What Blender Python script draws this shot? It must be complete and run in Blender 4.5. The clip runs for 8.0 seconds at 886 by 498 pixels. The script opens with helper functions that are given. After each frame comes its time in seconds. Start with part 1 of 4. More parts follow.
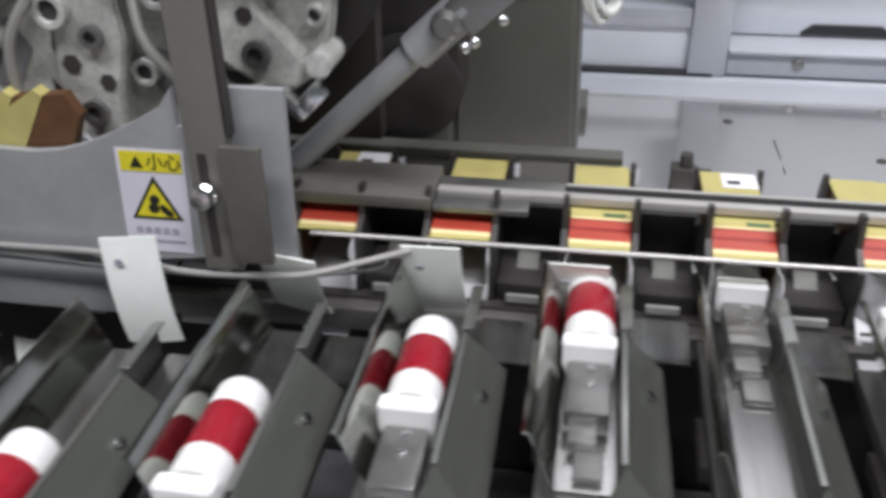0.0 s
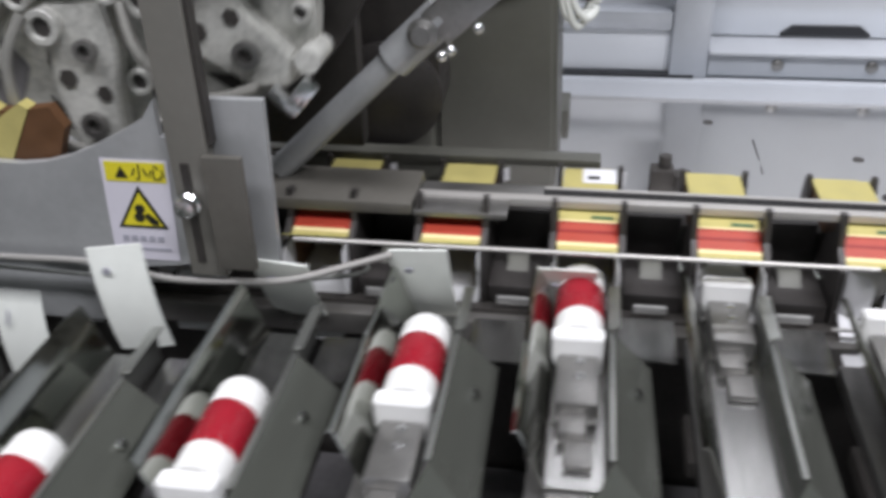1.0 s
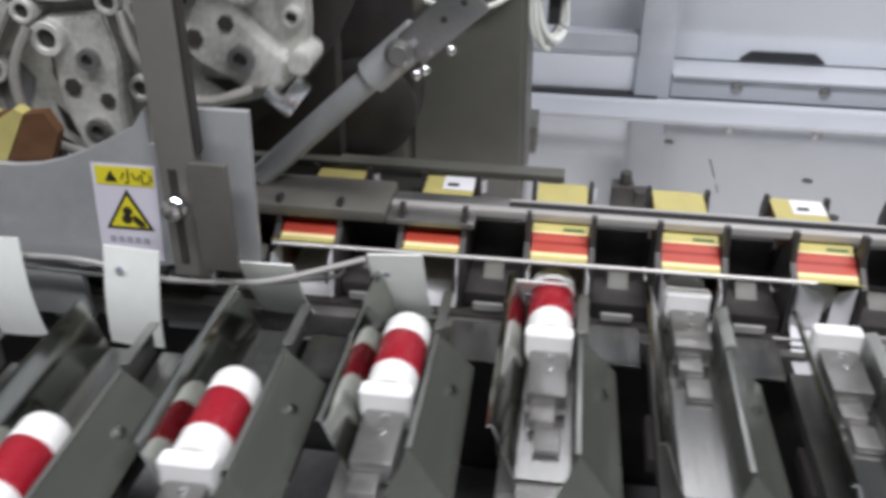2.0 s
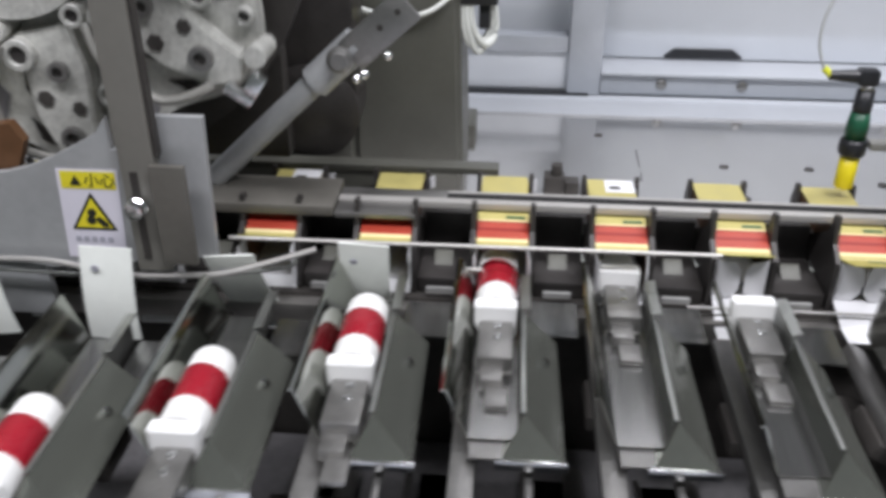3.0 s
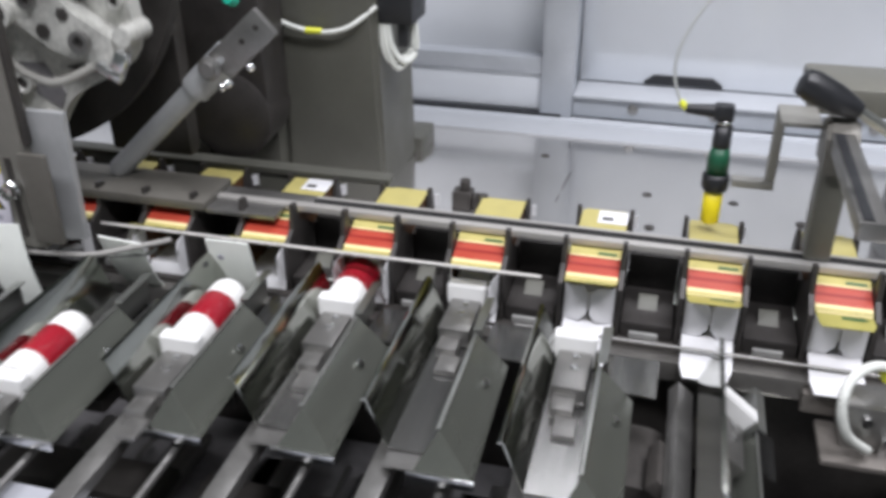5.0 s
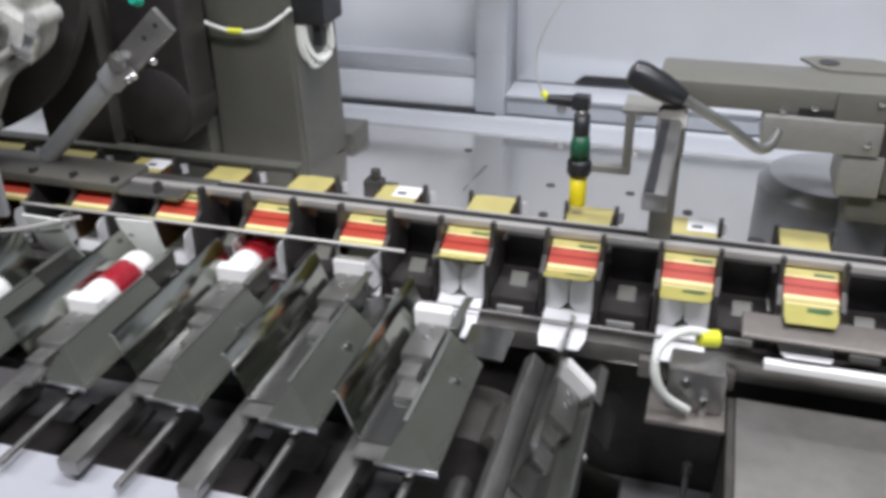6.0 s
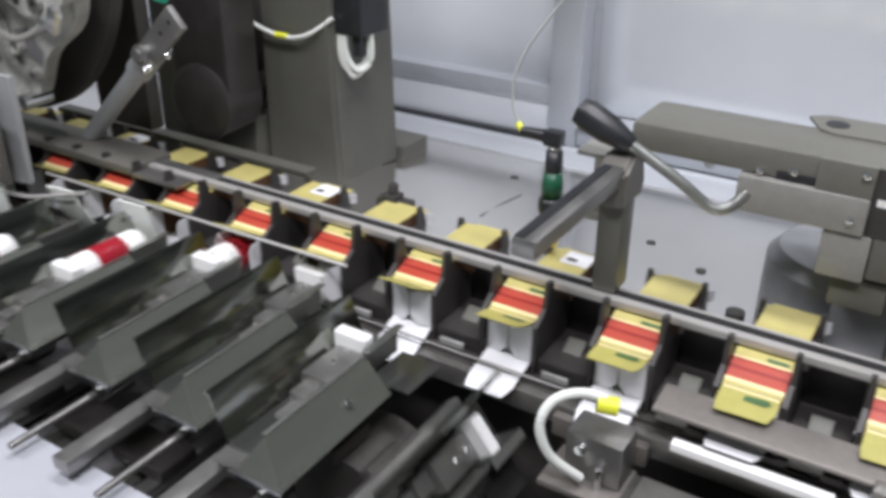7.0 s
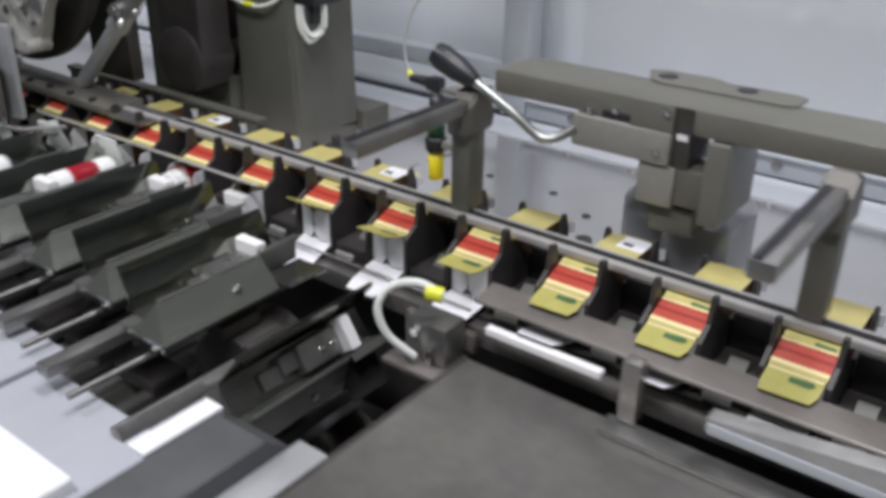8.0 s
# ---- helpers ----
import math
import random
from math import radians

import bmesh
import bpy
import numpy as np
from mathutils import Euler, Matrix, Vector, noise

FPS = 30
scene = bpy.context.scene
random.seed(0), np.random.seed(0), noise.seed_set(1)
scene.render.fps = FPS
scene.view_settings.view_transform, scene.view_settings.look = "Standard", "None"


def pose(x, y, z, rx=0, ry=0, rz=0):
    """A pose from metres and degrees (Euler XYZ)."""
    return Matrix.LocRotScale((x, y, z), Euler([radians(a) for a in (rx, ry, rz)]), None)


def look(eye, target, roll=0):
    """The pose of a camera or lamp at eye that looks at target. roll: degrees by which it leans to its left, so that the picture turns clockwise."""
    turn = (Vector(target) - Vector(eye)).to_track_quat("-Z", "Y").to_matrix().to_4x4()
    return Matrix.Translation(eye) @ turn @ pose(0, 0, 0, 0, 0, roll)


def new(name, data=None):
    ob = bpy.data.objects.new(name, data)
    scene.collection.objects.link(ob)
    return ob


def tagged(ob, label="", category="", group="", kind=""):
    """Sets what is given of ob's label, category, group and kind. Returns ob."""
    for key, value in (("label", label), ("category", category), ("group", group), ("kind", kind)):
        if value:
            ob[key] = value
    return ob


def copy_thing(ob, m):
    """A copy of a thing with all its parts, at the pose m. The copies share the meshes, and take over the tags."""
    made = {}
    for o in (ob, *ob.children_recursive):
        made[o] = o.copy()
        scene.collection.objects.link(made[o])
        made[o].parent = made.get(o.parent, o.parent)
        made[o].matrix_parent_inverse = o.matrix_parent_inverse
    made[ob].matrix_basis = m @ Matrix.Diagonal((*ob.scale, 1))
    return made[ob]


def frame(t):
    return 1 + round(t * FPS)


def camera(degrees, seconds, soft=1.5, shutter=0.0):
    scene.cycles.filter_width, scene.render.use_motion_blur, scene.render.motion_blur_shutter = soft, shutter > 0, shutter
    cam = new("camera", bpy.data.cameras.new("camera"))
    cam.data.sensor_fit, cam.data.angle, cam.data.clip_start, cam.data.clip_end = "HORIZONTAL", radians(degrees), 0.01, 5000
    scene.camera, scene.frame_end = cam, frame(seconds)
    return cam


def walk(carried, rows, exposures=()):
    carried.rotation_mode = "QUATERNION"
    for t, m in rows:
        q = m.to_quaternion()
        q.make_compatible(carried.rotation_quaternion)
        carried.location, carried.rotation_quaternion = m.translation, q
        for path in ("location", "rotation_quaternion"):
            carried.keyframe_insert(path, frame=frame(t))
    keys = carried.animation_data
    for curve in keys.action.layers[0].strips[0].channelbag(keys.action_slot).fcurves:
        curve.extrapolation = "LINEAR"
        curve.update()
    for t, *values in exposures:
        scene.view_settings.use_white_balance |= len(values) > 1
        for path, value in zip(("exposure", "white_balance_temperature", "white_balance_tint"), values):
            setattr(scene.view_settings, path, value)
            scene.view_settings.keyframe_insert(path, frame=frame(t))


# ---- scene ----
# ---- camera and its walk ----
cam = camera(52.9, 8.0, soft=3.8, shutter=0.5)
PATH = [
    (0.0, pose(0.0101, -0.5569, 0.3232, 59.062, 0.919, 9.792)),
    (0.5, pose(0.0231, -0.5597, 0.3278, 59.410, 1.445, 9.027)),
    (1.0, pose(0.0236, -0.5662, 0.3310, 59.182, 1.572, 9.153)),
    (1.5, pose(0.0235, -0.5877, 0.3446, 58.379, 0.628, 10.282)),
    (2.0, pose(0.0304, -0.6021, 0.3501, 59.805, -0.451, 8.218)),
    (3.5, pose(0.0818, -0.6755, 0.3802, 60.048, 0.167, 4.133)),
    (4.0, pose(0.1528, -0.6608, 0.3847, 60.179, 1.001, 8.024)),
    (4.5, pose(0.2281, -0.6459, 0.3858, 60.417, 0.356, 13.030)),
    (6.0, pose(0.4625, -0.6921, 0.3925, 61.594, 0.863, 16.751)),
    (6.5, pose(0.5552, -0.6461, 0.3926, 61.472, 0.680, 22.583)),
    (7.0, pose(0.6657, -0.5806, 0.3883, 62.844, -0.264, 32.093)),
    (7.5, pose(0.7781, -0.5795, 0.3880, 63.812, 0.830, 35.541)),
    (8.0, pose(0.9063, -0.6114, 0.3716, 63.724, -0.732, 37.369)),
]
walk(cam, PATH, [(0.0, -0.04), (3.0, 0.0), (4.0, 0.06), (7.4, 0.05), (8.0, -0.25)])

# ---- world, lamps, exposure ----
scene.view_settings.exposure = 0.0
world = bpy.data.worlds.new("hall_air")
world.use_nodes = True
scene.world = world
world.node_tree.nodes["Background"].inputs[0].default_value = (0.95, 0.97, 1.0, 1)
world.node_tree.nodes["Background"].inputs[1].default_value = 0.25


def ceiling_lamp(x, y, z, sx, sy, watts):
    d = bpy.data.lights.new("ceiling_panel_lamp", "AREA")
    d.shape, d.size, d.size_y, d.energy = "RECTANGLE", sx, sy, watts
    d.color = (0.980, 0.972, 1.035)
    o = new("ceiling_panel_lamp", d)
    o.matrix_world = look((x, y, z), (x, y, z - 1))
    return o


ceiling_lamp(-0.9, -1.15, 2.45, 1.2, 0.35, 48)
ceiling_lamp(1.0, -1.3, 2.45, 1.2, 0.35, 62)
ceiling_lamp(0.9, 0.15, 2.45, 1.2, 0.35, 38)
ceiling_lamp(0.35, 2.25, 2.45, 1.2, 0.16, 9)


# ---- materials ----
def material(name, color, rough=0.5, metal=0.0, var=0.12, scale=30.0, bump=0.0, bump_scale=200.0, stretch=None, spec=0.5):
    m = bpy.data.materials.new(name)
    m.use_nodes = True
    nt = m.node_tree
    b = nt.nodes["Principled BSDF"]
    b.inputs["Metallic"].default_value = metal
    b.inputs["Specular IOR Level"].default_value = spec
    tc = nt.nodes.new("ShaderNodeTexCoord")
    mp = nt.nodes.new("ShaderNodeMapping")
    nt.links.new(tc.outputs["Object"], mp.inputs[0])
    if stretch:
        mp.inputs["Scale"].default_value = stretch
    n1 = nt.nodes.new("ShaderNodeTexNoise")
    n1.inputs["Scale"].default_value, n1.inputs["Detail"].default_value = scale, 5
    n2 = nt.nodes.new("ShaderNodeTexNoise")
    n2.inputs["Scale"].default_value, n2.inputs["Detail"].default_value = scale * 9, 3
    nt.links.new(mp.outputs[0], n1.inputs[0])
    nt.links.new(mp.outputs[0], n2.inputs[0])
    add = nt.nodes.new("ShaderNodeMix")
    add.data_type = "FLOAT"
    add.inputs[0].default_value = 0.35
    nt.links.new(n1.outputs[0], add.inputs[2])
    nt.links.new(n2.outputs[0], add.inputs[3])
    ramp = nt.nodes.new("ShaderNodeValToRGB")
    c = Vector(color)
    ramp.color_ramp.elements[0].position, ramp.color_ramp.elements[1].position = 0.3, 0.7
    ramp.color_ramp.elements[0].color = (*(c * (1 - var)), 1)
    ramp.color_ramp.elements[1].color = (*[min(1, v * (1 + var)) for v in c], 1)
    nt.links.new(add.outputs[0], ramp.inputs[0])
    nt.links.new(ramp.outputs[0], b.inputs["Base Color"])
    mr = nt.nodes.new("ShaderNodeMapRange")
    mr.inputs[1].default_value, mr.inputs[2].default_value = 0.3, 0.7
    mr.inputs[3].default_value, mr.inputs[4].default_value = max(0.02, rough * 0.8), min(1, rough * 1.25)
    nt.links.new(n1.outputs[0], mr.inputs[0])
    nt.links.new(mr.outputs[0], b.inputs["Roughness"])
    if bump:
        bp = nt.nodes.new("ShaderNodeBump")
        bp.inputs["Strength"].default_value, bp.inputs["Distance"].default_value = bump, 0.001
        n3 = nt.nodes.new("ShaderNodeTexNoise")
        n3.inputs["Scale"].default_value = bump_scale
        nt.links.new(mp.outputs[0], n3.inputs[0])
        nt.links.new(n3.outputs[0], bp.inputs["Height"])
        nt.links.new(bp.outputs[0], b.inputs["Normal"])
    return m


PANEL = material("glossy_grey_green_steel", (0.215, 0.225, 0.198), 0.25, 0.7, 0.08, 25, 0.015, 60, (1, 0.15, 1))
MIRROR = material("mirror_stainless", (0.40, 0.41, 0.38), 0.13, 1.0, 0.05, 12, 0.0, 60)
STEEL = material("brushed_stainless", (0.42, 0.43, 0.41), 0.34, 0.92, 0.14, 25, 0.05, 300, (1, 0.06, 1))
STEEL_DULL = material("dull_stainless", (0.31, 0.305, 0.295), 0.36, 0.85, 0.14, 30, 0.06, 300)
GUIDEBAR = material("dull_brown_grey_bar", (0.185, 0.170, 0.155), 0.48, 0.45, 0.16, 20, 0.04, 300)
COVERPLATE = material("smooth_cover_steel", (0.33, 0.318, 0.30), 0.31, 0.75, 0.20, 8, 0.02, 120)
BRUSHED = material("worn_brushed_floor", (0.27, 0.27, 0.265), 0.21, 0.92, 0.28, 55, 0.06, 200, (1, 0.05, 1))
CHROME = material("polished_chrome", (0.75, 0.76, 0.77), 0.20, 1.0, 0.05, 40)
DECK = material("ground_steel_deck", (0.84, 0.82, 0.80), 0.16, 0.95, 0.06, 5, 0.0, 400, (1, 0.3, 1))
BRIGHTBAR = material("bright_ground_bar", (0.56, 0.545, 0.52), 0.36, 0.5, 0.10, 30, 0.03, 300, (0.06, 1, 1))
OLIVE = material("olive_grey_paint", (0.110, 0.110, 0.094), 0.42, 0.0, 0.10, 14, 0.05, 160)
OLIVEBEAM = material("olive_beam_paint", (0.165, 0.163, 0.140), 0.40, 0.1, 0.10, 14, 0.05, 160)
POSTPAINT = material("post_paint", (0.20, 0.193, 0.172), 0.42, 0.1, 0.08, 14, 0.05, 160)
GREYPAINT = material("grey_paint", (0.41, 0.42, 0.425), 0.40, 0.25, 0.10, 18, 0.04, 200)
DARKPAINT = material("dark_grey_paint", (0.095, 0.098, 0.100), 0.45, 0.1, 0.12, 16, 0.04, 160)
PEDESTAL = material("blue_grey_paint", (0.33, 0.34, 0.355), 0.42, 0.15, 0.08, 14, 0.04, 160)
PALETAUPE = material("pale_machined_block", (0.33, 0.325, 0.30), 0.42, 0.35, 0.12, 18, 0.04, 200)
TAUPE = material("taupe_anodised", (0.145, 0.138, 0.122), 0.42, 0.3, 0.12, 18, 0.04, 200)
CASTING = material("pale_grey_casting", (0.54, 0.54, 0.505), 0.42, 0.2, 0.45, 30, 0.12, 60)
# lug steel, also painted as shade in the wheel's recesses
LUGBLACK = material("dark_lug_steel_and_recess_shade", (0.048, 0.044, 0.042), 0.42, 0.2, 0.3, 30, 0.06, 200)
# dark steel parts, also the painted shade of small openings and gaps
BLACKSTEEL = material("black_oxide_steel_and_recess_shade", (0.060, 0.055, 0.051), 0.5, 0.3, 0.3, 30, 0.06, 200)
# pit floor colour, also painted as shade in the wheel openings
VOID = material("dark_pit_and_opening_shade", (0.165, 0.160, 0.165), 0.75, 0.0, 0.3, 12)
# black plastic parts, also painted shade in the beam's openings
BLACKPLASTIC = material("black_plastic_and_recess_shade", (0.020, 0.021, 0.024), 0.36, 0.0, 0.2, 60, 0.05, 400)
GROOVEBLACK = material("matt_black_belt", (0.012, 0.012, 0.012), 0.85, 0.0, 0.2, 60)
WHITEPLASTIC = material("white_nylon", (0.86, 0.86, 0.85), 0.35, 0.0, 0.03, 40, 0.03, 300)
WHITECAP = material("white_bottle_cap", (0.84, 0.84, 0.82), 0.30, 0.0, 0.03, 60)
RED = material("red_bottle_sleeve", (0.33, 0.013, 0.026), 0.28, 0.0, 0.14, 40)
PAPER = material("leaflet_paper", (0.92, 0.95, 0.90), 0.75, 0.0, 0.04, 50, 0.08, 80)
CARDWHITE = material("white_board", (0.80, 0.80, 0.82), 0.6, 0.0, 0.04, 40)
YELLOW = material("carton_yellow_print", (0.50, 0.44, 0.16), 0.45, 0.0, 0.12, 60)
FLAPYELLOW = material("carton_flap_print", (0.40, 0.37, 0.105), 0.45, 0.0, 0.16, 60)
BROWNBOARD = material("carton_brown_side", (0.12, 0.055, 0.022), 0.5, 0.0, 0.2, 60)
PALETAB = material("pale_tab", (0.36, 0.36, 0.35), 0.4, 0.3, 0.15, 60)
CREAM = material("carton_cream_print", (0.80, 0.68, 0.36), 0.45, 0.0, 0.06, 40)
REDPRINT = material("carton_red_print", (0.43, 0.055, 0.030), 0.42, 0.0, 0.10, 40)
DARKRED = material("carton_dark_red_line", (0.28, 0.015, 0.012), 0.4, 0.0, 0.1, 60)
GREENPRINT = material("carton_green_print", (0.055, 0.125, 0.045), 0.45, 0.0, 0.15, 60)
WALLWHITE = material("pale_blue_grey_panel", (0.73, 0.76, 0.80), 0.45, 0.0, 0.03, 3, 0.02, 60)
WALLGLOSS = material("glossy_guard_panel", (0.73, 0.76, 0.80), 0.14, 0.30, 0.03, 3, 0.02, 40)
WALLFRAME = material("aluminium_frame", (0.44, 0.465, 0.50), 0.40, 0.35, 0.05, 12, 0.02, 200)
SIGNWHITE = material("sticker_white", (0.74, 0.72, 0.80), 0.4, 0.0, 0.03, 40)
SIGNYELLOW = material("sticker_yellow", (0.80, 0.70, 0.03), 0.4, 0.0, 0.04, 40)
SIGNBLACK = material("sticker_black", (0.02, 0.02, 0.015), 0.45, 0.0, 0.1, 60)
SIGNGREY = material("sticker_grey_print", (0.40, 0.40, 0.46), 0.5, 0.0, 0.1, 60)
SENSORGREEN = material("green_sensor_body", (0.012, 0.09, 0.045), 0.35, 0.0, 0.15, 60)
SENSORYELLOW = material("yellow_sensor_tip", (0.85, 0.70, 0.02), 0.35, 0.0, 0.05, 60)
TEAL = material("teal_push_fitting", (0.01, 0.40, 0.27), 0.35, 0.0, 0.05, 60)
CABLEWHITE = material("white_cable", (0.72, 0.74, 0.70), 0.45, 0.0, 0.06, 60)
CABLEGREY = material("pale_grey_cable", (0.46, 0.48, 0.47), 0.45, 0.0, 0.06, 60)
CABLEYELLOW = material("yellow_cable_sleeve", (0.72, 0.74, 0.05), 0.4, 0.0, 0.06, 60)
HALLCEIL = material("hall_ceiling_paint", (0.55, 0.56, 0.55), 0.6, 0.0, 0.04, 1.5, 0.03, 20)
HALLWALL = material("hall_wall_paint", (0.30, 0.325, 0.31), 0.6, 0.0, 0.04, 1.5, 0.03, 20)
HALLFLOOR = material("epoxy_floor", (0.22, 0.25, 0.24), 0.3, 0.0, 0.08, 2.0, 0.02, 30)
LEDGEPAINT = material("pale_ledge_paint", (0.45, 0.47, 0.50), 0.45, 0.0, 0.04, 8, 0.02, 100)
TRAYWHITE = material("white_powder_coat", (0.40, 0.41, 0.445), 0.38, 0.0, 0.04, 10, 0.03, 200)


# ---- mesh tools ----
def box(bm, x0, x1, y0, y1, z0, z1, bev=0.0, m=None):
    r = bmesh.ops.create_cube(bm, size=1.0)
    v = r["verts"]
    for a in v:
        a.co = Vector(((x0 + x1) / 2 + a.co.x * (x1 - x0), (y0 + y1) / 2 + a.co.y * (y1 - y0),
                       (z0 + z1) / 2 + a.co.z * (z1 - z0)))
    if bev:
        e = list({e for a in v for e in a.link_edges})
        g = bmesh.ops.bevel(bm, geom=e, offset=bev, segments=2, affect="EDGES", profile=0.6)
        v = list({a for f in g["faces"] for a in f.verts} | {a for a in v if a.is_valid})
    if m is not None:
        bmesh.ops.transform(bm, matrix=m, verts=v)
    return v


def rod(bm, p0, p1, r, seg=16, r2=None):
    p0, p1 = Vector(p0), Vector(p1)
    d = p1 - p0
    m = Matrix.Translation((p0 + p1) / 2) @ d.to_track_quat("Z", "Y").to_matrix().to_4x4()
    bmesh.ops.create_cone(bm, cap_ends=True, segments=seg, radius1=r, radius2=r if r2 is None else r2, depth=d.length, matrix=m)


def lathe(bm, prof, seg=24, m=None):
    """prof: (radius, height) along z."""
    rings = []
    for r, h in prof:
        rings.append([bm.verts.new((r * math.cos(2 * math.pi * i / seg), r * math.sin(2 * math.pi * i / seg), h)) for i in range(seg)])
    for a, b in zip(rings, rings[1:]):
        for i in range(seg):
            bm.faces.new((a[i], a[(i + 1) % seg], b[(i + 1) % seg], b[i]))
    bm.faces.new(list(reversed(rings[0])))
    bm.faces.new(rings[-1])
    if m is not None:
        bmesh.ops.transform(bm, matrix=m, verts=[v for r in rings for v in r])


def prism(bm, pts, axis, lo, hi):
    """A closed outline in the two other axes (in xyz order), pushed along axis."""
    def at(a, b, h):
        return {"x": (h, a, b), "y": (a, h, b), "z": (a, b, h)}[axis]
    n = len(pts)
    A = [bm.verts.new(at(a, b, lo)) for a, b in pts]
    B = [bm.verts.new(at(a, b, hi)) for a, b in pts]
    bm.faces.new(A)
    bm.faces.new(list(reversed(B)))
    for i in range(n):
        bm.faces.new((A[i], B[i], B[(i + 1) % n], A[(i + 1) % n]))
    bmesh.ops.recalc_face_normals(bm, faces=bm.faces[:])


def sheet(bm, pts, axis, lo, hi, th):
    """A bent sheet of thickness th: an open outline pushed along axis."""
    ps = [Vector(q) for q in pts]
    off = []
    for i, q in enumerate(ps):
        ns = []
        if i:
            d = (q - ps[i - 1]).normalized()
            ns.append(Vector((-d.y, d.x)))
        if i < len(ps) - 1:
            d = (ps[i + 1] - q).normalized()
            ns.append(Vector((-d.y, d.x)))
        n = sum(ns, Vector((0, 0))).normalized()
        off.append(q + n * th / max(0.5, n.dot(ns[0])))
    prism(bm, [tuple(q) for q in ps] + [tuple(q) for q in reversed(off)], axis, lo, hi)


def sweep(bm, pts, r, seg=10, smooth=6):
    """A round wire through the points, rounded by a Catmull-Rom curve."""
    P = [Vector(q) for q in pts]
    out = []
    for i in range(len(P) - 1):
        a, b, c, d = P[max(0, i - 1)], P[i], P[i + 1], P[min(len(P) - 1, i + 2)]
        for k in range(smooth):
            u = k / smooth
            out.append(0.5 * ((2 * b) + (c - a) * u + (2 * a - 5 * b + 4 * c - d) * u * u + (3 * b - a - 3 * c + d) * u ** 3))
    out.append(P[-1])
    rings, up = [], Vector((0.13, 0.31, 0.94))
    for i, q in enumerate(out):
        d = (out[min(i + 1, len(out) - 1)] - out[max(i - 1, 0)]).normalized()
        s = d.cross(up).normalized()
        t = s.cross(d)
        rings.append([bm.verts.new(q + r * (math.cos(2 * math.pi * j / seg) * s + math.sin(2 * math.pi * j / seg) * t)) for j in range(seg)])
    for a, b in zip(rings, rings[1:]):
        for j in range(seg):
            bm.faces.new((a[j], a[(j + 1) % seg], b[(j + 1) % seg], b[j]))
    bm.faces.new(list(reversed(rings[0])))
    bm.faces.new(rings[-1])
    bmesh.ops.recalc_face_normals(bm, faces=bm.faces[:])


def mesh_of(name, bm, mat, smooth=True):
    me = bpy.data.meshes.new(name)
    if smooth:
        for f in bm.faces:
            f.smooth = True
        for e in bm.edges:
            if len(e.link_faces) == 2 and e.calc_face_angle(0) > 0.6:
                e.smooth = False
    bm.to_mesh(me)
    bm.free()
    me.materials.append(mat)
    return me


def part(name, bm, mat, parent=None, label=""):
    ob = new(name, mesh_of(name, bm, mat))
    if parent is not None:
        ob.parent = parent
    return tagged(ob, label)


def thing(name, label, category, group="", at=None, kind=""):
    ob = new(name)
    ob.empty_display_size = 0.02
    if at is not None:
        ob.matrix_basis = at
    return tagged(ob, label, category, group, kind)


def B():
    return bmesh.new()


def one_box(name, parent, mat, dims, bev=0.0, label="", m=None):
    bm = B()
    box(bm, *dims, bev=bev, m=m)
    return part(name, bm, mat, parent, label)


def one_rod(name, parent, mat, p0, p1, r, label="", seg=16):
    bm = B()
    rod(bm, p0, p1, r, seg)
    return part(name, bm, mat, parent, label)


# ---- the hall and the machine's bed ----
def structure(name, mat, dims, bev=0.0, label=""):
    ob = one_box(name, None, mat, dims, bev)
    return tagged(ob, label or name.replace("_", " "), "", "", "structure")


structure("floor", HALLFLOOR, (-4, 4, -4.2, 3.2, -1.0, -0.95), 0, "smooth grey-green epoxy factory floor")
structure("wall_north", HALLWALL, (-4, 4, 3.2, 3.3, -0.95, 2.6), 0, "plain grey-green painted hall wall")
structure("wall_south", HALLWALL, (-4, 4, -4.3, -4.2, -0.95, 2.6), 0, "plain grey-green painted hall wall")
structure("wall_west", HALLWALL, (-4.1, -4, -4.2, 3.2, -0.95, 2.6), 0, "plain grey-green painted hall wall")
structure("wall_east", HALLWALL, (4, 4.1, -4.2, 3.2, -0.95, 2.6), 0, "plain grey-green painted hall wall")
structure("ceiling", HALLCEIL, (-4.1, 4.1, -4.3, 3.3, 2.6, 2.7), 0, "plain grey hall ceiling")

V = 0.20768          # conveyor speed, m/s
PITCH = 0.1
CX = 0.019           # pusher centre from the carton's edge

# ---- machine body ----
bed = thing("machine_bed", "dark painted machine bed under the conveyors", "machine")
one_box("plinth", bed, OLIVE, (-2.6, 2.6, -0.62, 0.66, -0.95, -0.30), 0.01)
one_box("pit_floor", bed, VOID, (-2.6, 2.6, -0.60, -0.012, -0.298, -0.22))
one_box("rear_beam", bed, OLIVE, (-2.6, 2.6, 0.075, 0.66, -0.298, -0.120))
one_box("track_beam", bed, BLACKSTEEL, (-2.6, 2.6, -0.006, 0.07, -0.298, -0.075))

deck = thing("deck_plate", "ground steel deck plate with soft glare behind the carton track", "machine plate")


def deck_z(y):
    """Height of the deck: level near the track, falling gently towards the guard."""
    return -0.059 - 0.10 * max(0.0, y - 0.28)


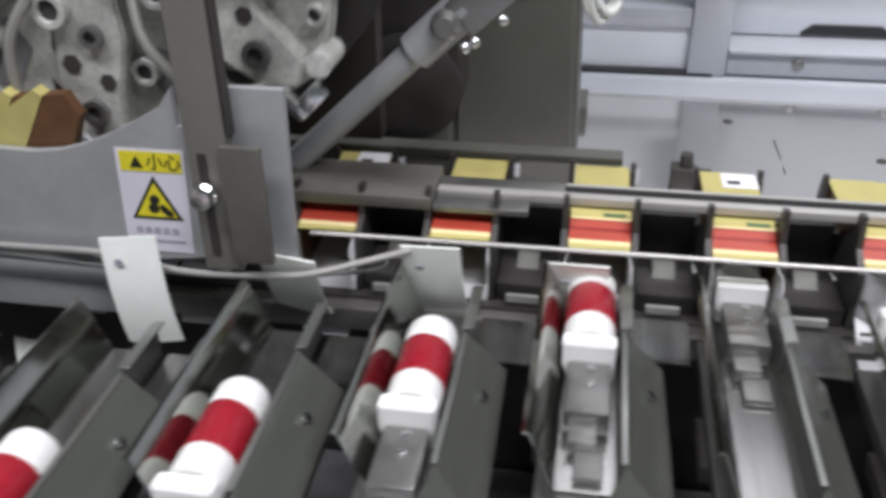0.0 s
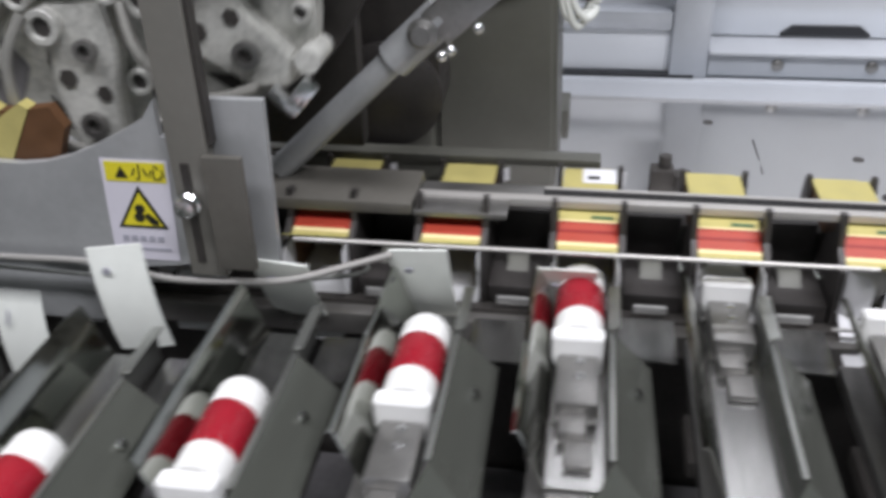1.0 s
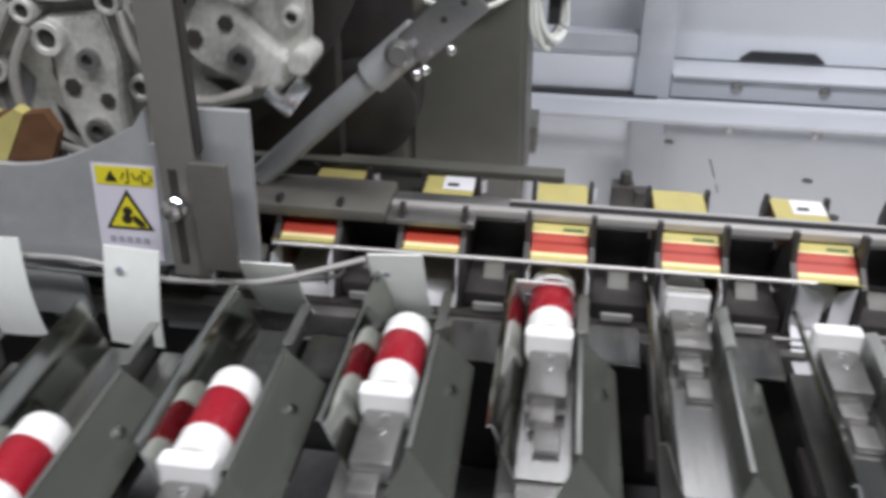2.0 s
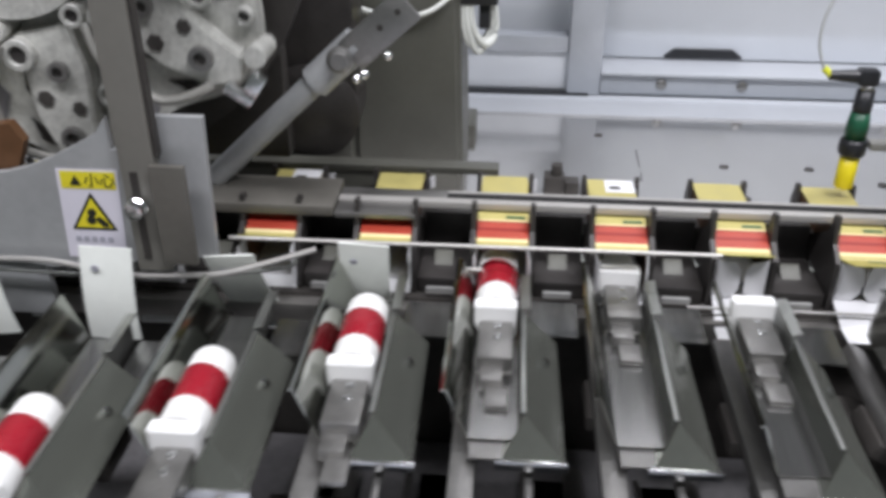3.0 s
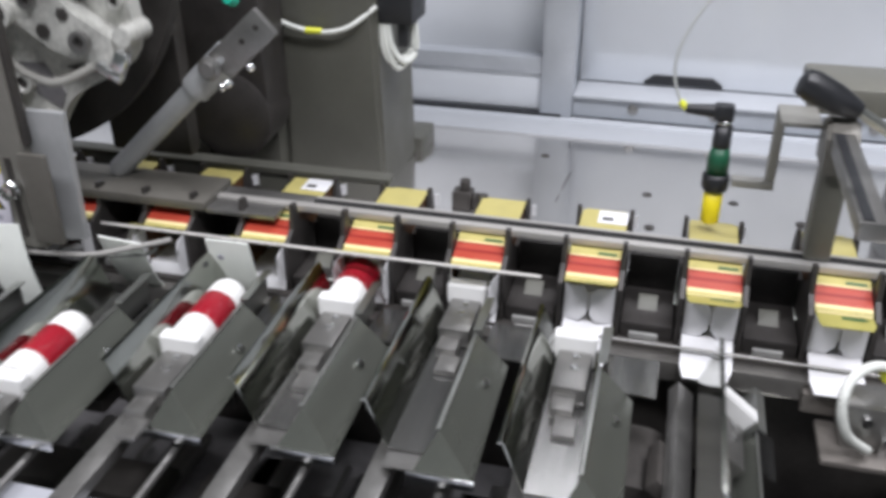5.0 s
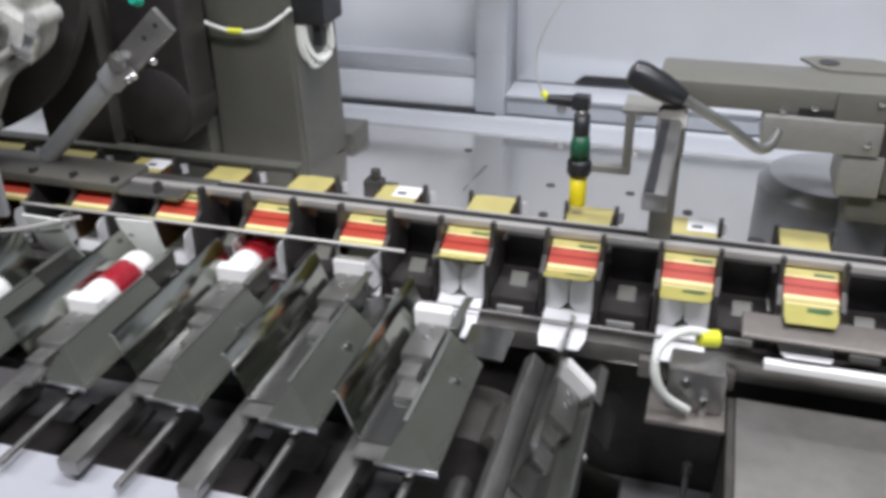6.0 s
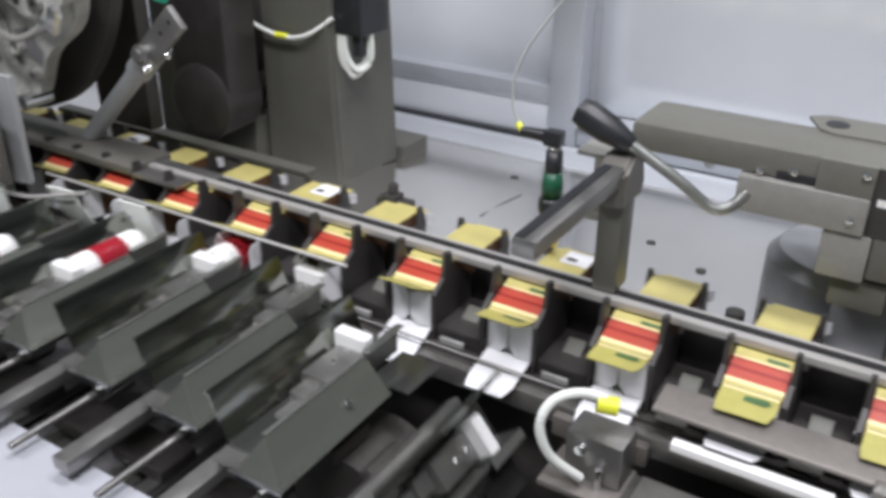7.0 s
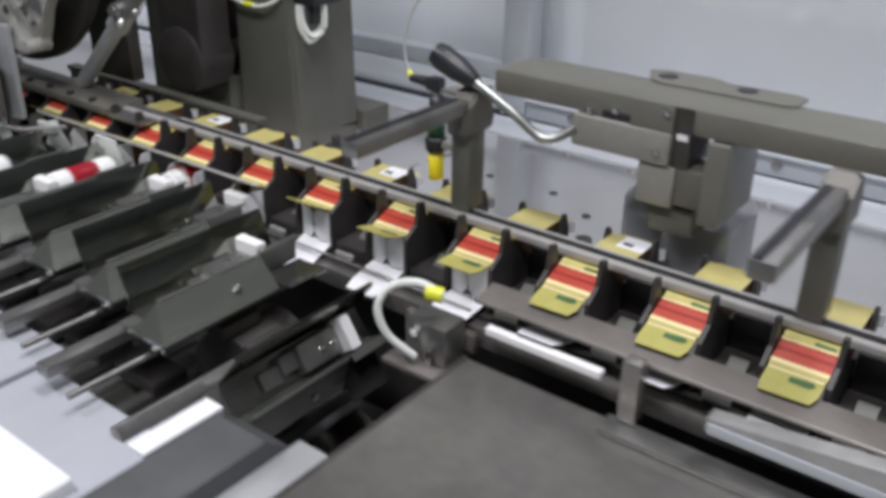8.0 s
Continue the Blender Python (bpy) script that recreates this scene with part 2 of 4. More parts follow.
bm = B()
prism(bm, [(0.072, -0.059), (0.28, -0.059), (0.5755, deck_z(0.5755)), (0.5755, -0.1195), (0.072, -0.1195)], "x", -0.9, 2.2)
part("plate", bm, DECK, deck)
for x, y in ((0.295, 0.300), (0.302, 0.215), (0.391, 0.301), (0.46, 0.262), (0.16, 0.41), (0.70, 0.36)):
    bm = B()
    lathe(bm, ((0.0055, 0), (0.0055, 0.0012), (0.0035, 0.0018)), 14, Matrix.Translation((x, y, deck_z(y))))
    part("screw", bm, BLACKSTEEL, deck, "small dark screw head")
bm = B()
sweep(bm, [(0.2005, 0.352, deck_z(0.352) + 0.0004), (0.1985, 0.310, deck_z(0.310) + 0.0004), (0.1962, 0.255, -0.0586)], 0.0007, 6)
part("scratch_mark", bm, BLACKSTEEL, deck, "thin dark mark")
stop = thing("deck_stop", "small black two-step stop block on the deck", "machine stop")
one_box("block", stop, BLACKSTEEL, (0.086, 0.108, 0.205, 0.226, -0.0588, -0.038), 0.002)
one_box("step", stop, BLACKSTEEL, (0.1082, 0.124, 0.208, 0.226, -0.0588, -0.044), 0.002)
one_rod("peg", stop, BLACKSTEEL, (0.099, 0.216, -0.0378), (0.099, 0.216, -0.026), 0.0060)

# ---- guard wall behind ----
guard = thing("guard_wall", "pale blue-grey machine guard with aluminium frame", "machine guard")
one_box("back_panel", guard, WALLWHITE, (-2.6, 2.6, 0.656, 0.664, -0.30, 0.36))
one_box("lower_panel", guard, WALLWHITE, (-2.6, 0.150, 0.588, 0.594, -0.074, -0.018), 0.001)
one_box("sill", guard, WALLWHITE, (-2.6, 2.6, 0.5765, 0.600, -0.118, -0.0802), 0.002)
bm = B()
prism(bm, [(0.500, deck_z(0.500) + 0.0002), (0.5755, deck_z(0.5755) + 0.0002), (0.5755, deck_z(0.5755) + 0.003), (0.500, deck_z(0.500) + 0.003)], "x", -2.6, 2.2)
part("ledge", bm, LEDGEPAINT, guard, "pale flange lying on the deck")
one_box("door_lip", guard, LEDGEPAINT, (0.1735, 2.6, 0.570, 0.6385, -0.0465, -0.0425), 0.001, "white lip under the door")
one_box("seal_strip", guard, BLACKPLASTIC, (-2.6, 0.157, 0.576, 0.587, -0.0798, -0.0755), 0, "thin black rubber seal")
one_box("cross_bar", guard, WALLFRAME, (-2.6, 0.1245, 0.580, 0.612, -0.018, 0.005), 0.002)
one_box("post", guard, WALLFRAME, (0.125, 0.173, 0.576, 0.616, -0.0795, 0.36), 0.003)
one_box("door_sill", guard, WALLFRAME, (0.1735, 2.6, 0.578, 0.639, -0.076, -0.047), 0.002)
one_box("door_leaf", guard, WALLGLOSS, (0.1735, 2.6, 0.640, 0.650, -0.0420, 0.36), 0.002)
one_box("top_bar", guard, WALLFRAME, (-2.6, 2.6, 0.620, 0.668, 0.3605, 0.40), 0.003)
bm = B()
prism(bm, [(0.268, -0.037), (0.282, -0.0265), (0.366, -0.0265), (0.380, -0.037), (0.380, -0.0395), (0.268, -0.0395)], "y", 0.6370, 0.6395)
part("grip_slot", bm, BLACKPLASTIC, guard, "black finger grip")
for x in (0.259, 0.372, 0.58):
    bm = B()
    lathe(bm, ((0.0075, 0), (0.0075, 0.003), (0.004, 0.005)), 16, pose(x, 0.578, -0.060, 90, 0, 0))
    part("bolt", bm, STEEL_DULL, guard, "round steel bolt head")

# ---- top rail over the cartons ----
rail = thing("carton_rail", "steel guide rail with a black groove over the cartons", "guide rail")
one_box("rail_bar", rail, BRIGHTBAR, (-0.100, 2.2, 0.0275, 0.0360, 0.0130, 0.0195), 0.0008)
one_box("groove", rail, GROOVEBLACK, (-0.005, 2.2, 0.0362, 0.0450, 0.0130, 0.0196), 0, "black belt groove")
one_box("back_lip", rail, BRIGHTBAR, (-0.005, 2.2, 0.0452, 0.0490, 0.0130, 0.0202), 0.0006)
one_box("left_bar", rail, STEEL_DULL, (-0.100, -0.0052, 0.0362, 0.0540, 0.0130, 0.0180), 0.001)
one_box("rail_nose", rail, TAUPE, (-0.70, -0.1005, 0.004, 0.062, 0.0128, 0.0230), 0.003)
one_box("nose_rib", rail, STEEL_DULL, (-0.100, -0.030, 0.004, 0.0272, 0.0130, 0.0175), 0.001)

track = thing("carton_track", "dull steel carton track with dark chain slot", "conveyor track")
one_box("front_rail", track, COVERPLATE, (-0.6, 2.2, -0.034, -0.020, -0.072, -0.053), 0.001)
one_box("slide", track, BLACKSTEEL, (-0.6, 2.2, -0.0195, 0.070, -0.074, -0.050))
one_box("rear_rail", track, STEEL_DULL, (-0.6, 2.2, 0.086, 0.094, -0.0595, -0.046), 0.001)
one_rod("slide_rod", track, STEEL_DULL, (0.20, -0.029, -0.041), (0.50, -0.029, -0.041), 0.0013, "thin bright rod")

# ---- thin wire guide ----
wire = thing("wire_guide", "thin bright wire guide running past the leaflets", "wire guide")
one_rod("straight_wire", wire, BRIGHTBAR, (-0.176, -0.047, 0.018), (0.221, -0.030, 0.010), 0.0016)
bm = B()
sweep(bm, [(-0.9, -0.076, 0.008), (-0.5, -0.076, 0.006), (-0.381, -0.0755, 0.006), (-0.315, -0.0755, 0.006), (-0.261, -0.0750, -0.004), (-0.211, -0.0745, -0.003), (-0.173, -0.073, 0.0), (-0.136, -0.063, 0.007), (-0.104, -0.052, 0.013)], 0.0024)
part("bent_wire", bm, BRIGHTBAR, wire)
bm = B()
sweep(bm, [(-0.9, -0.070, -0.004), (-0.5, -0.070, -0.005), (-0.25, -0.070, -0.009), (-0.14, -0.058, -0.004), (-0.12, -0.052, 0.002)], 0.0017)
part("bent_wire", bm, STEEL, wire)

# ---- feeder front plate with warning sticker ----
plate = thing("feeder_front_plate", "grey painted feeder plate with slotted post", "machine plate")
bm = B()
out = [(-0.181, 0.010), (-0.178, 0.128), (-0.214, 0.128), (-0.214, 0.10), (-0.252, 0.10), (-0.252, 0.126)]
for i in range(9):
    a = i / 8
    out.append((-0.262 - 0.155 * a, 0.112 - 0.040 * math.sin(min(1, a * 1.5) * math.pi / 2) + 0.006 * a))
out += [(-0.75, 0.070), (-0.75, 0.002), (-0.37, 0.002), (-0.32, -0.006)]
prism(bm, out, "y", -0.065, -0.059)
part("plate", bm, GREYPAINT, plate)
one_box("post", plate, POSTPAINT, (-0.2415, -0.2150, -0.0775, -0.0655, 0.002, 0.62), 0.001)
one_box("post_edge", plate, BLACKSTEEL, (-0.2148, -0.2122, -0.0745, -0.0655, 0.10, 0.62))
one_box("clamp_block", plate, TAUPE, (-0.2175, -0.1905, -0.0835, -0.0778, 0.012, 0.096), 0.0015)
# thin black strip on the solid post, painting the opening's shade
one_box("slot", plate, BLACKSTEEL, (-0.2345, -0.2290, -0.0787, -0.0776, 0.014, 0.088), 0, "black strip painting the shade of an adjusting opening")
bm = B()
lathe(bm, ((0.0085, 0), (0.0085, 0.004), (0.0068, 0.006), (0.0068, 0.011), (0.004, 0.0115)), 20, pose(-0.2315, -0.0789, 0.0605, 90, 0, 0))
part("bolt", bm, CHROME, plate, "bright steel clamping bolt")
one_box("foot_bar", plate, GREYPAINT, (-0.75, -0.33, -0.0585, -0.050, -0.058, -0.0035), 0.002)

sticker = thing("warning_sticker", "white and yellow hand-crush warning sticker on the grey plate", "sticker")
SKEW = Matrix(((1, 0, 0.06, -0.2985), (0, 1, 0, -0.0655), (0, 0, 1, 0.0835), (0, 0, 0, 1)))


def flat(name, pts, mat, lift, label=""):
    bm = B()
    prism(bm, pts, "y", -lift - 0.0003, -lift)
    bmesh.ops.transform(bm, matrix=SKEW, verts=bm.verts[:])
    return part(name, bm, mat, sticker, label)


flat("backing", [(0, 0), (0.0485, 0), (0.0485, -0.0785), (0, -0.0785)], SIGNWHITE, 0.0)
flat("header", [(0.003, -0.002), (0.0465, -0.002), (0.0465, -0.0165), (0.003, -0.0165)], SIGNYELLOW, 0.0005, "yellow header bar")
flat("pictogram", [(0.010, -0.0135), (0.0195, -0.0135), (0.0148, -0.0050)], SIGNBLACK, 0.001, "small black warning triangle")
flat("triangle", [(0.0065, -0.0525), (0.0435, -0.0525), (0.025, -0.0195)], SIGNBLACK, 0.0005, "black warning triangle border")
flat("triangle_field", [(0.0105, -0.0502), (0.0395, -0.0502), (0.025, -0.0245)], SIGNYELLOW, 0.001, "yellow triangle field")
for gx, gz, gr in ((0.0245, -0.0370, 0.0042), (0.0235, -0.0435, 0.0044)):
    flat("gear_mark", [(gx + gr * (1 if i % 2 else 0.75) * math.cos(i * math.pi / 8), gz + gr * (1 if i % 2 else 0.75) * math.sin(i * math.pi / 8)) for i in range(16)], SIGNBLACK, 0.0015)
flat("glove_mark", [(0.0275, -0.0420), (0.0300, -0.0400), (0.0365, -0.0455), (0.0375, -0.0490), (0.0325, -0.0490), (0.0285, -0.0450)], SIGNBLACK, 0.0015)
for i in range(5):
    flat("print_bar", [(0.008 + i * 0.0065, -0.0590), (0.0125 + i * 0.0065, -0.0590), (0.0125 + i * 0.0065, -0.0635), (0.008 + i * 0.0065, -0.0635)], SIGNGREY, 0.0005)
flat("print_line", [(0.008, -0.0685), (0.043, -0.0685), (0.043, -0.0705), (0.008, -0.0705)], SIGNGREY, 0.0005)
for i, ch in enumerate("小心"):
    cu = bpy.data.curves.new("caption", "FONT")
    cu.body, cu.size, cu.extrude = ch, 0.0125, 0.0002
    tmp = new("caption", cu)
    bpy.context.view_layer.update()
    me = bpy.data.meshes.new_from_object(tmp.evaluated_get(bpy.context.evaluated_depsgraph_get()))
    bpy.data.objects.remove(tmp)
    me.transform(SKEW @ pose(0.0215 + i * 0.0125, -0.0011, -0.0135, 90, 0, 0))
    me.materials.clear()
    me.materials.append(SIGNBLACK)
    o = new("caption", me)
    o.parent = sticker

# ---- rotary carton feeder ----
wheel = thing("rotary_feeder", "pale cast rotary carton feeder wheel with holes and rollers", "machine wheel", "", pose(-0.325, 0.0, 0.262))
NB = 8


def ring_plate(bm, r0, r1, y0, y1, seg=96, wav=0.0):
    def loop(r, y, w):
        return [bm.verts.new(((r + w * math.cos(NB * 2 * math.pi * i / seg)) * math.cos(2 * math.pi * i / seg), y,
                              (r + w * math.cos(NB * 2 * math.pi * i / seg)) * math.sin(2 * math.pi * i / seg))) for i in range(seg)]
    a, b, c, d = loop(r0, y0, 0), loop(r1, y0, wav), loop(r1, y1, wav), loop(r0, y1, 0)
    for i in range(seg):
        j = (i + 1) % seg
        for p, q in ((a, b), (b, c), (c, d), (d, a)):
            bm.faces.new((p[i], q[i], q[j], p[j]))
    bmesh.ops.recalc_face_normals(bm, faces=bm.faces[:])


bm = B()
ring_plate(bm, 0.055, 0.196, -0.006, 0.010, wav=0.012)
part("disc", bm, CASTING, wheel)
# flat dark patches on the solid disc, painting the shade of its openings
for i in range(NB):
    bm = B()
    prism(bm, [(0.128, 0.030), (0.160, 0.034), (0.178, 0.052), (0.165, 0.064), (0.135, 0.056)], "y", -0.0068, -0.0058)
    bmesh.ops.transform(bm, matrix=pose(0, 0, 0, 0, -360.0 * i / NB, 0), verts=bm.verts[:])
    part("cut_out", bm, VOID, wheel, "flat dark patch painting an opening's shade")
bm = B()
ring_plate(bm, 0.02, 0.075, -0.030, -0.0062)
part("hub", bm, CASTING, wheel)
bm = B()
ring_plate(bm, 0.150, 0.215, 0.030, 0.045)
part("rear_ring", bm, BLACKSTEEL, wheel, "dark rear cam ring")
for i in range(NB):
    a = 2 * math.pi * i / NB
    rt = pose(0, 0, 0, 0, -math.degrees(a), 0)
    arm = B()
    prism(arm, [(0.085, -0.022), (0.150, -0.030), (0.188, -0.022), (0.206, -0.004), (0.196, 0.014), (0.160, 0.016), (0.120, 0.026), (0.085, 0.024)], "y", -0.024, -0.0065)
    bmesh.ops.bevel(arm, geom=arm.edges[:], offset=0.002, segments=2, affect="EDGES")
    bmesh.ops.transform(arm, matrix=rt, verts=arm.verts[:])
    armo = part("arm", arm, CASTING, wheel)
    for px, pz, pr in ((0.172, -0.005, 0.0095), (0.118, 0.004, 0.008)):
        bm = B()
        ring_plate(bm, pr * 0.55, pr, -0.030, -0.0245, 24)
        bmesh.ops.transform(bm, matrix=rt @ Matrix.Translation((px, 0, pz)), verts=bm.verts[:])
        part("bushing", bm, STEEL_DULL, armo, "round bushing")
        # solid dark plug: its colour paints the shade inside the bushing
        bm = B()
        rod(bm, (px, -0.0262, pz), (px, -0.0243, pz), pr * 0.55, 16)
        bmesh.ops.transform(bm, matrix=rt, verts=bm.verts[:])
        part("bore", bm, BLACKSTEEL, armo, "dark plug painting the shade inside a ring")
    # thin dark hexagons on the arm face, standing in for shaded recesses
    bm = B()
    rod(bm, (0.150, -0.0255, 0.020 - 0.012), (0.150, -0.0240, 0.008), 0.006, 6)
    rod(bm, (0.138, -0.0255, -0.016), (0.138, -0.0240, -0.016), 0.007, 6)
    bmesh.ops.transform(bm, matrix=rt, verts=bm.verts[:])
    part("pocket", bm, BLACKSTEEL, armo, "flat dark hexagons painting recess shade")
    bm = B()
    rod(bm, (0.205, -0.028, 0.020), (0.205, 0.006, 0.020), 0.0085, 18)
    bmesh.ops.transform(bm, matrix=rt, verts=bm.verts[:])
    part("roller", bm, CHROME if i % 4 == 0 else CASTING, wheel, "bright cam roller")
    bm = B()
    sweep(bm, [(0.09, -0.034, -0.03), (0.12, -0.045, -0.045), (0.165, -0.042, -0.045), (0.19, -0.028, -0.018)], 0.0038, 8, 4)
    bmesh.ops.transform(bm, matrix=rt, verts=bm.verts[:])
    part("vacuum_hose", bm, PALETAUPE, wheel, "grey hose")
    bm = B()
    box(bm, 0.198, 0.222, -0.044, -0.034, -0.010, -0.002, 0.002)
    box(bm, 0.210, 0.222, -0.044, -0.034, -0.0018, 0.016, 0.002)
    bmesh.ops.transform(bm, matrix=rt, verts=bm.verts[:])
    part("suction_bar", bm, CHROME, wheel, "bright suction bar")
    for px, pz, pr, hi in ((0.100, -0.020, 0.0125, -0.0330), (0.146, 0.030, 0.0100, -0.0150), (0.182, 0.036, 0.0075, -0.0130), (0.078, 0.034, 0.0090, -0.0340)):
        bm = B()
        ring_plate(bm, pr * 0.58, pr, hi, -0.0060, 28)
        bmesh.ops.bevel(bm, geom=bm.edges[:], offset=0.0006, segments=1, affect="EDGES")
        bmesh.ops.transform(bm, matrix=rt @ Matrix.Translation((px, 0, pz)), verts=bm.verts[:])
        boss = part("boss", bm, CASTING, wheel, "raised cast boss")
        # dark plug inside the boss, shade put in as colour
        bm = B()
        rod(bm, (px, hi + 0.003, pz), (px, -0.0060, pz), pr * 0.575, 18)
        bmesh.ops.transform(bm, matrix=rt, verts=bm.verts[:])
        part("bore", bm, LUGBLACK, boss, "dark plug painting the shade inside a ring")
    # dark plates on the disc whose colour paints shade in the casting
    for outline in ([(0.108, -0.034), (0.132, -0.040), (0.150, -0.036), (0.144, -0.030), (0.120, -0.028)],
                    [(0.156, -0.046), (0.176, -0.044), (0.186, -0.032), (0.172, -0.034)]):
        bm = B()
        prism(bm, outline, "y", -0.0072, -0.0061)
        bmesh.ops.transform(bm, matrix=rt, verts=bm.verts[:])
        part("hollow", bm, LUGBLACK, wheel, "flat dark patch painting shade in the casting")

backplate = thing("feeder_back_plate", "dark painted plate and housing behind the rotary feeder", "machine plate")
one_box("plate", backplate, BLACKSTEEL, (-0.245, -0.155, 0.085, 0.105, 0.03, 0.47), 0.003)
bm = B()
lathe(bm, ((0.020, -0.040), (0.040, -0.038), (0.046, -0.030), (0.048, 0.030), (0.040, 0.034)), 40, pose(-0.150, 0.190, 0.046, 90, 0, 0))
part("gear_housing", bm, LUGBLACK, backplate, "dark round gear housing")
one_box("housing_neck", backplate, LUGBLACK, (-0.196, -0.104, 0.165, 0.220, 0.050, 0.20), 0.006, "dark housing neck")
one_rod("housing_shaft", backplate, STEEL_DULL, (-0.150, 0.222, 0.046), (-0.150, 0.2695, 0.046), 0.014)

magazine = thing("carton_stack", "stack of flat yellow cartons waiting in the feeder", "carton stack")
for i in range(4):
    dx, dz = -0.0225 * i, -0.002 * i
    bm = B()
    prism(bm, [(-0.398 + dx, 0.049), (-0.390 + dx, 0.094 + dz), (-0.353 + dx, 0.117 + dz), (-0.347 + dx, 0.113 + dz), (-0.384 + dx, 0.049)], "y", -0.0575 + 0.0008 * i, -0.0465)
    blank = part("blank", bm, YELLOW, magazine)
    bm = B()
    prism(bm, [(-0.3835 + dx, 0.049), (-0.3465 + dx, 0.113 + dz), (-0.332 + dx, 0.115 + dz), (-0.324 + dx, 0.100 + dz), (-0.345 + dx, 0.049)], "y", -0.0568 + 0.0008 * i, -0.0470)
    part("blank_side", bm, BROWNBOARD, blank, "brown carton side")
one_box("shelf", magazine, OLIVE, (-0.75, -0.33, -0.0585, -0.0460, -0.003, 0.0485), 0.001)

# ---- clamp arm ----
arm = thing("clamping_rod", "grey round clamping rod with drilled end plate", "machine rod")
one_rod("shaft", arm, GREYPAINT, (-0.215, 0.046, 0.026), (-0.098, 0.050, 0.136), 0.0105)
one_rod("collar", arm, GREYPAINT, (-0.118, 0.049, 0.117), (-0.080, 0.050, 0.152), 0.0145)
bm = B()
lathe(bm, ((0.011, 0), (0.011, 0.004), (0.007, 0.006), (0.007, 0.009)), 20, pose(-0.093, 0.036, 0.142, 90, 0, 0))
part("nut", bm, STEEL_DULL, arm, "steel nut")
TILT = Matrix.Translation((-0.060, 0.040, 0.166)) @ pose(0, 0, 0, 0, -42, 0)
one_box("end_plate", arm, STEEL_DULL, (-0.034, 0.032, -0.004, 0.004, -0.0145, 0.0145), 0.002, "", TILT)
# dark discs on the end plate paint the shade of its drillings
for dx in (0.002, 0.0215):
    bm = B()
    rod(bm, (dx, -0.0046, 0.0015), (dx, -0.0038, 0.0015), 0.0026, 14)
    bmesh.ops.transform(bm, matrix=TILT, verts=bm.verts[:])
    part("hole", bm, BLACKSTEEL, arm, "dark disc painting the shade of a drilling")
for q in ((-0.054, 0.036, 0.146), (-0.072, 0.026, 0.133), (-0.0785, 0.026, 0.129)):
    bm = B()
    bmesh.ops.create_uvsphere(bm, u_segments=12, v_segments=8, radius=0.0042, matrix=Matrix.Translation(q))
    part("cap_nut", bm, CHROME, arm, "bright domed nut")
bm = B()
lathe(bm, ((0.006, 0), (0.006, 0.004), (0.0045, 0.007), (0.0045, 0.011)), 16, pose(-0.077, 0.062, 0.197, 70, 0, 0))
part("air_fitting", bm, TEAL, arm, "teal air fitting")

bar = thing("glue_strip", "olive flat bar with worn yellow edge under the column", "machine bar")
one_box("strip", bar, OLIVE, (-0.40, 0.038, 0.132, 0.150, -0.003, 0.004), 0.001)
one_box("riser", bar, OLIVE, (-0.40, -0.05, 0.136, 0.146, -0.0595, -0.0035), 0.001)

# ---- olive column ----
column = thing("gearbox_column", "tall olive-grey machine column on the deck", "machine column")
bm = B()
prism(bm, [(-0.125, -0.070), (-0.003, -0.070), (-0.022, 0.60), (-0.115, 0.60)], "y", 0.244, 0.375)
bmesh.ops.bevel(bm, geom=bm.edges[:], offset=0.006, segments=3, affect="EDGES")
part("body", bm, OLIVE, column)
one_box("foot", column, OLIVE, (-0.14, 0.004, 0.376, 0.436, -0.0780, -0.050), 0.002)
bm = B()
prism(bm, [(-0.275, -0.060), (-0.215, -0.060), (-0.225, 0.60), (-0.268, 0.60)], "y", 0.20, 0.33)
bmesh.ops.bevel(bm, geom=bm.edges[:], offset=0.005, segments=2, affect="EDGES")
part("side_column", bm, OLIVE, column)
one_box("web_plate", column, BLACKSTEEL, (-0.216, -0.122, 0.27, 0.285, -0.0598, 0.55), 0.002)
one_box("low_web", column, OLIVE, (-0.2145, -0.1245, 0.225, 0.268, -0.0598, 0.01), 0.002)
one_box("valve_block", column, BLACKPLASTIC, (-0.0125, 0.030, 0.255, 0.310, 0.130, 0.20), 0.003, "black valve block")
one_box("plug", column, BLACKPLASTIC, (0.010, 0.022, 0.262, 0.276, 0.104, 0.1295), 0.002, "black plug")
loom = thing("cable_loop", "white cable loops hanging at the column", "cable")
for r, dx in ((0.0036, 0.0), (0.0034, 0.008), (0.0032, -0.007)):
    bm = B()
    sweep(bm, [(-0.004 + dx * 0.5, 0.262, 0.145), (-0.001 + dx * 0.7, 0.258, 0.108), (0.010 + dx, 0.262, 0.080 + abs(dx)), (0.024 + dx * 0.5, 0.275, 0.100), (0.020 + dx * 0.5, 0.280, 0.140)], r, 8)
    part("cable", bm, CABLEWHITE, loom)
bm = B()
sweep(bm, [(-0.008, 0.250, 0.150), (-0.040, 0.236, 0.128), (-0.080, 0.232, 0.124), (-0.130, 0.228, 0.142), (-0.17, 0.225, 0.18)], 0.0026, 8)
part("lead", bm, CABLEWHITE, loom)
bm = B()
rod(bm, (-0.066, 0.2335, 0.1240), (-0.084, 0.2320, 0.1245), 0.0036, 10)
part("marker_sleeve", bm, CABLEYELLOW, loom, "yellow marker sleeve")

# ---- photo sensor ----
sensor = thing("photo_sensor", "green and black photo sensor with yellow tip", "sensor", "", pose(0.3545, 0.106, 0))


def turned(name, prof, mat, parent, label="", seg=20):
    bm = B()
    lathe(bm, prof, seg)
    return part(name, bm, mat, parent, label)


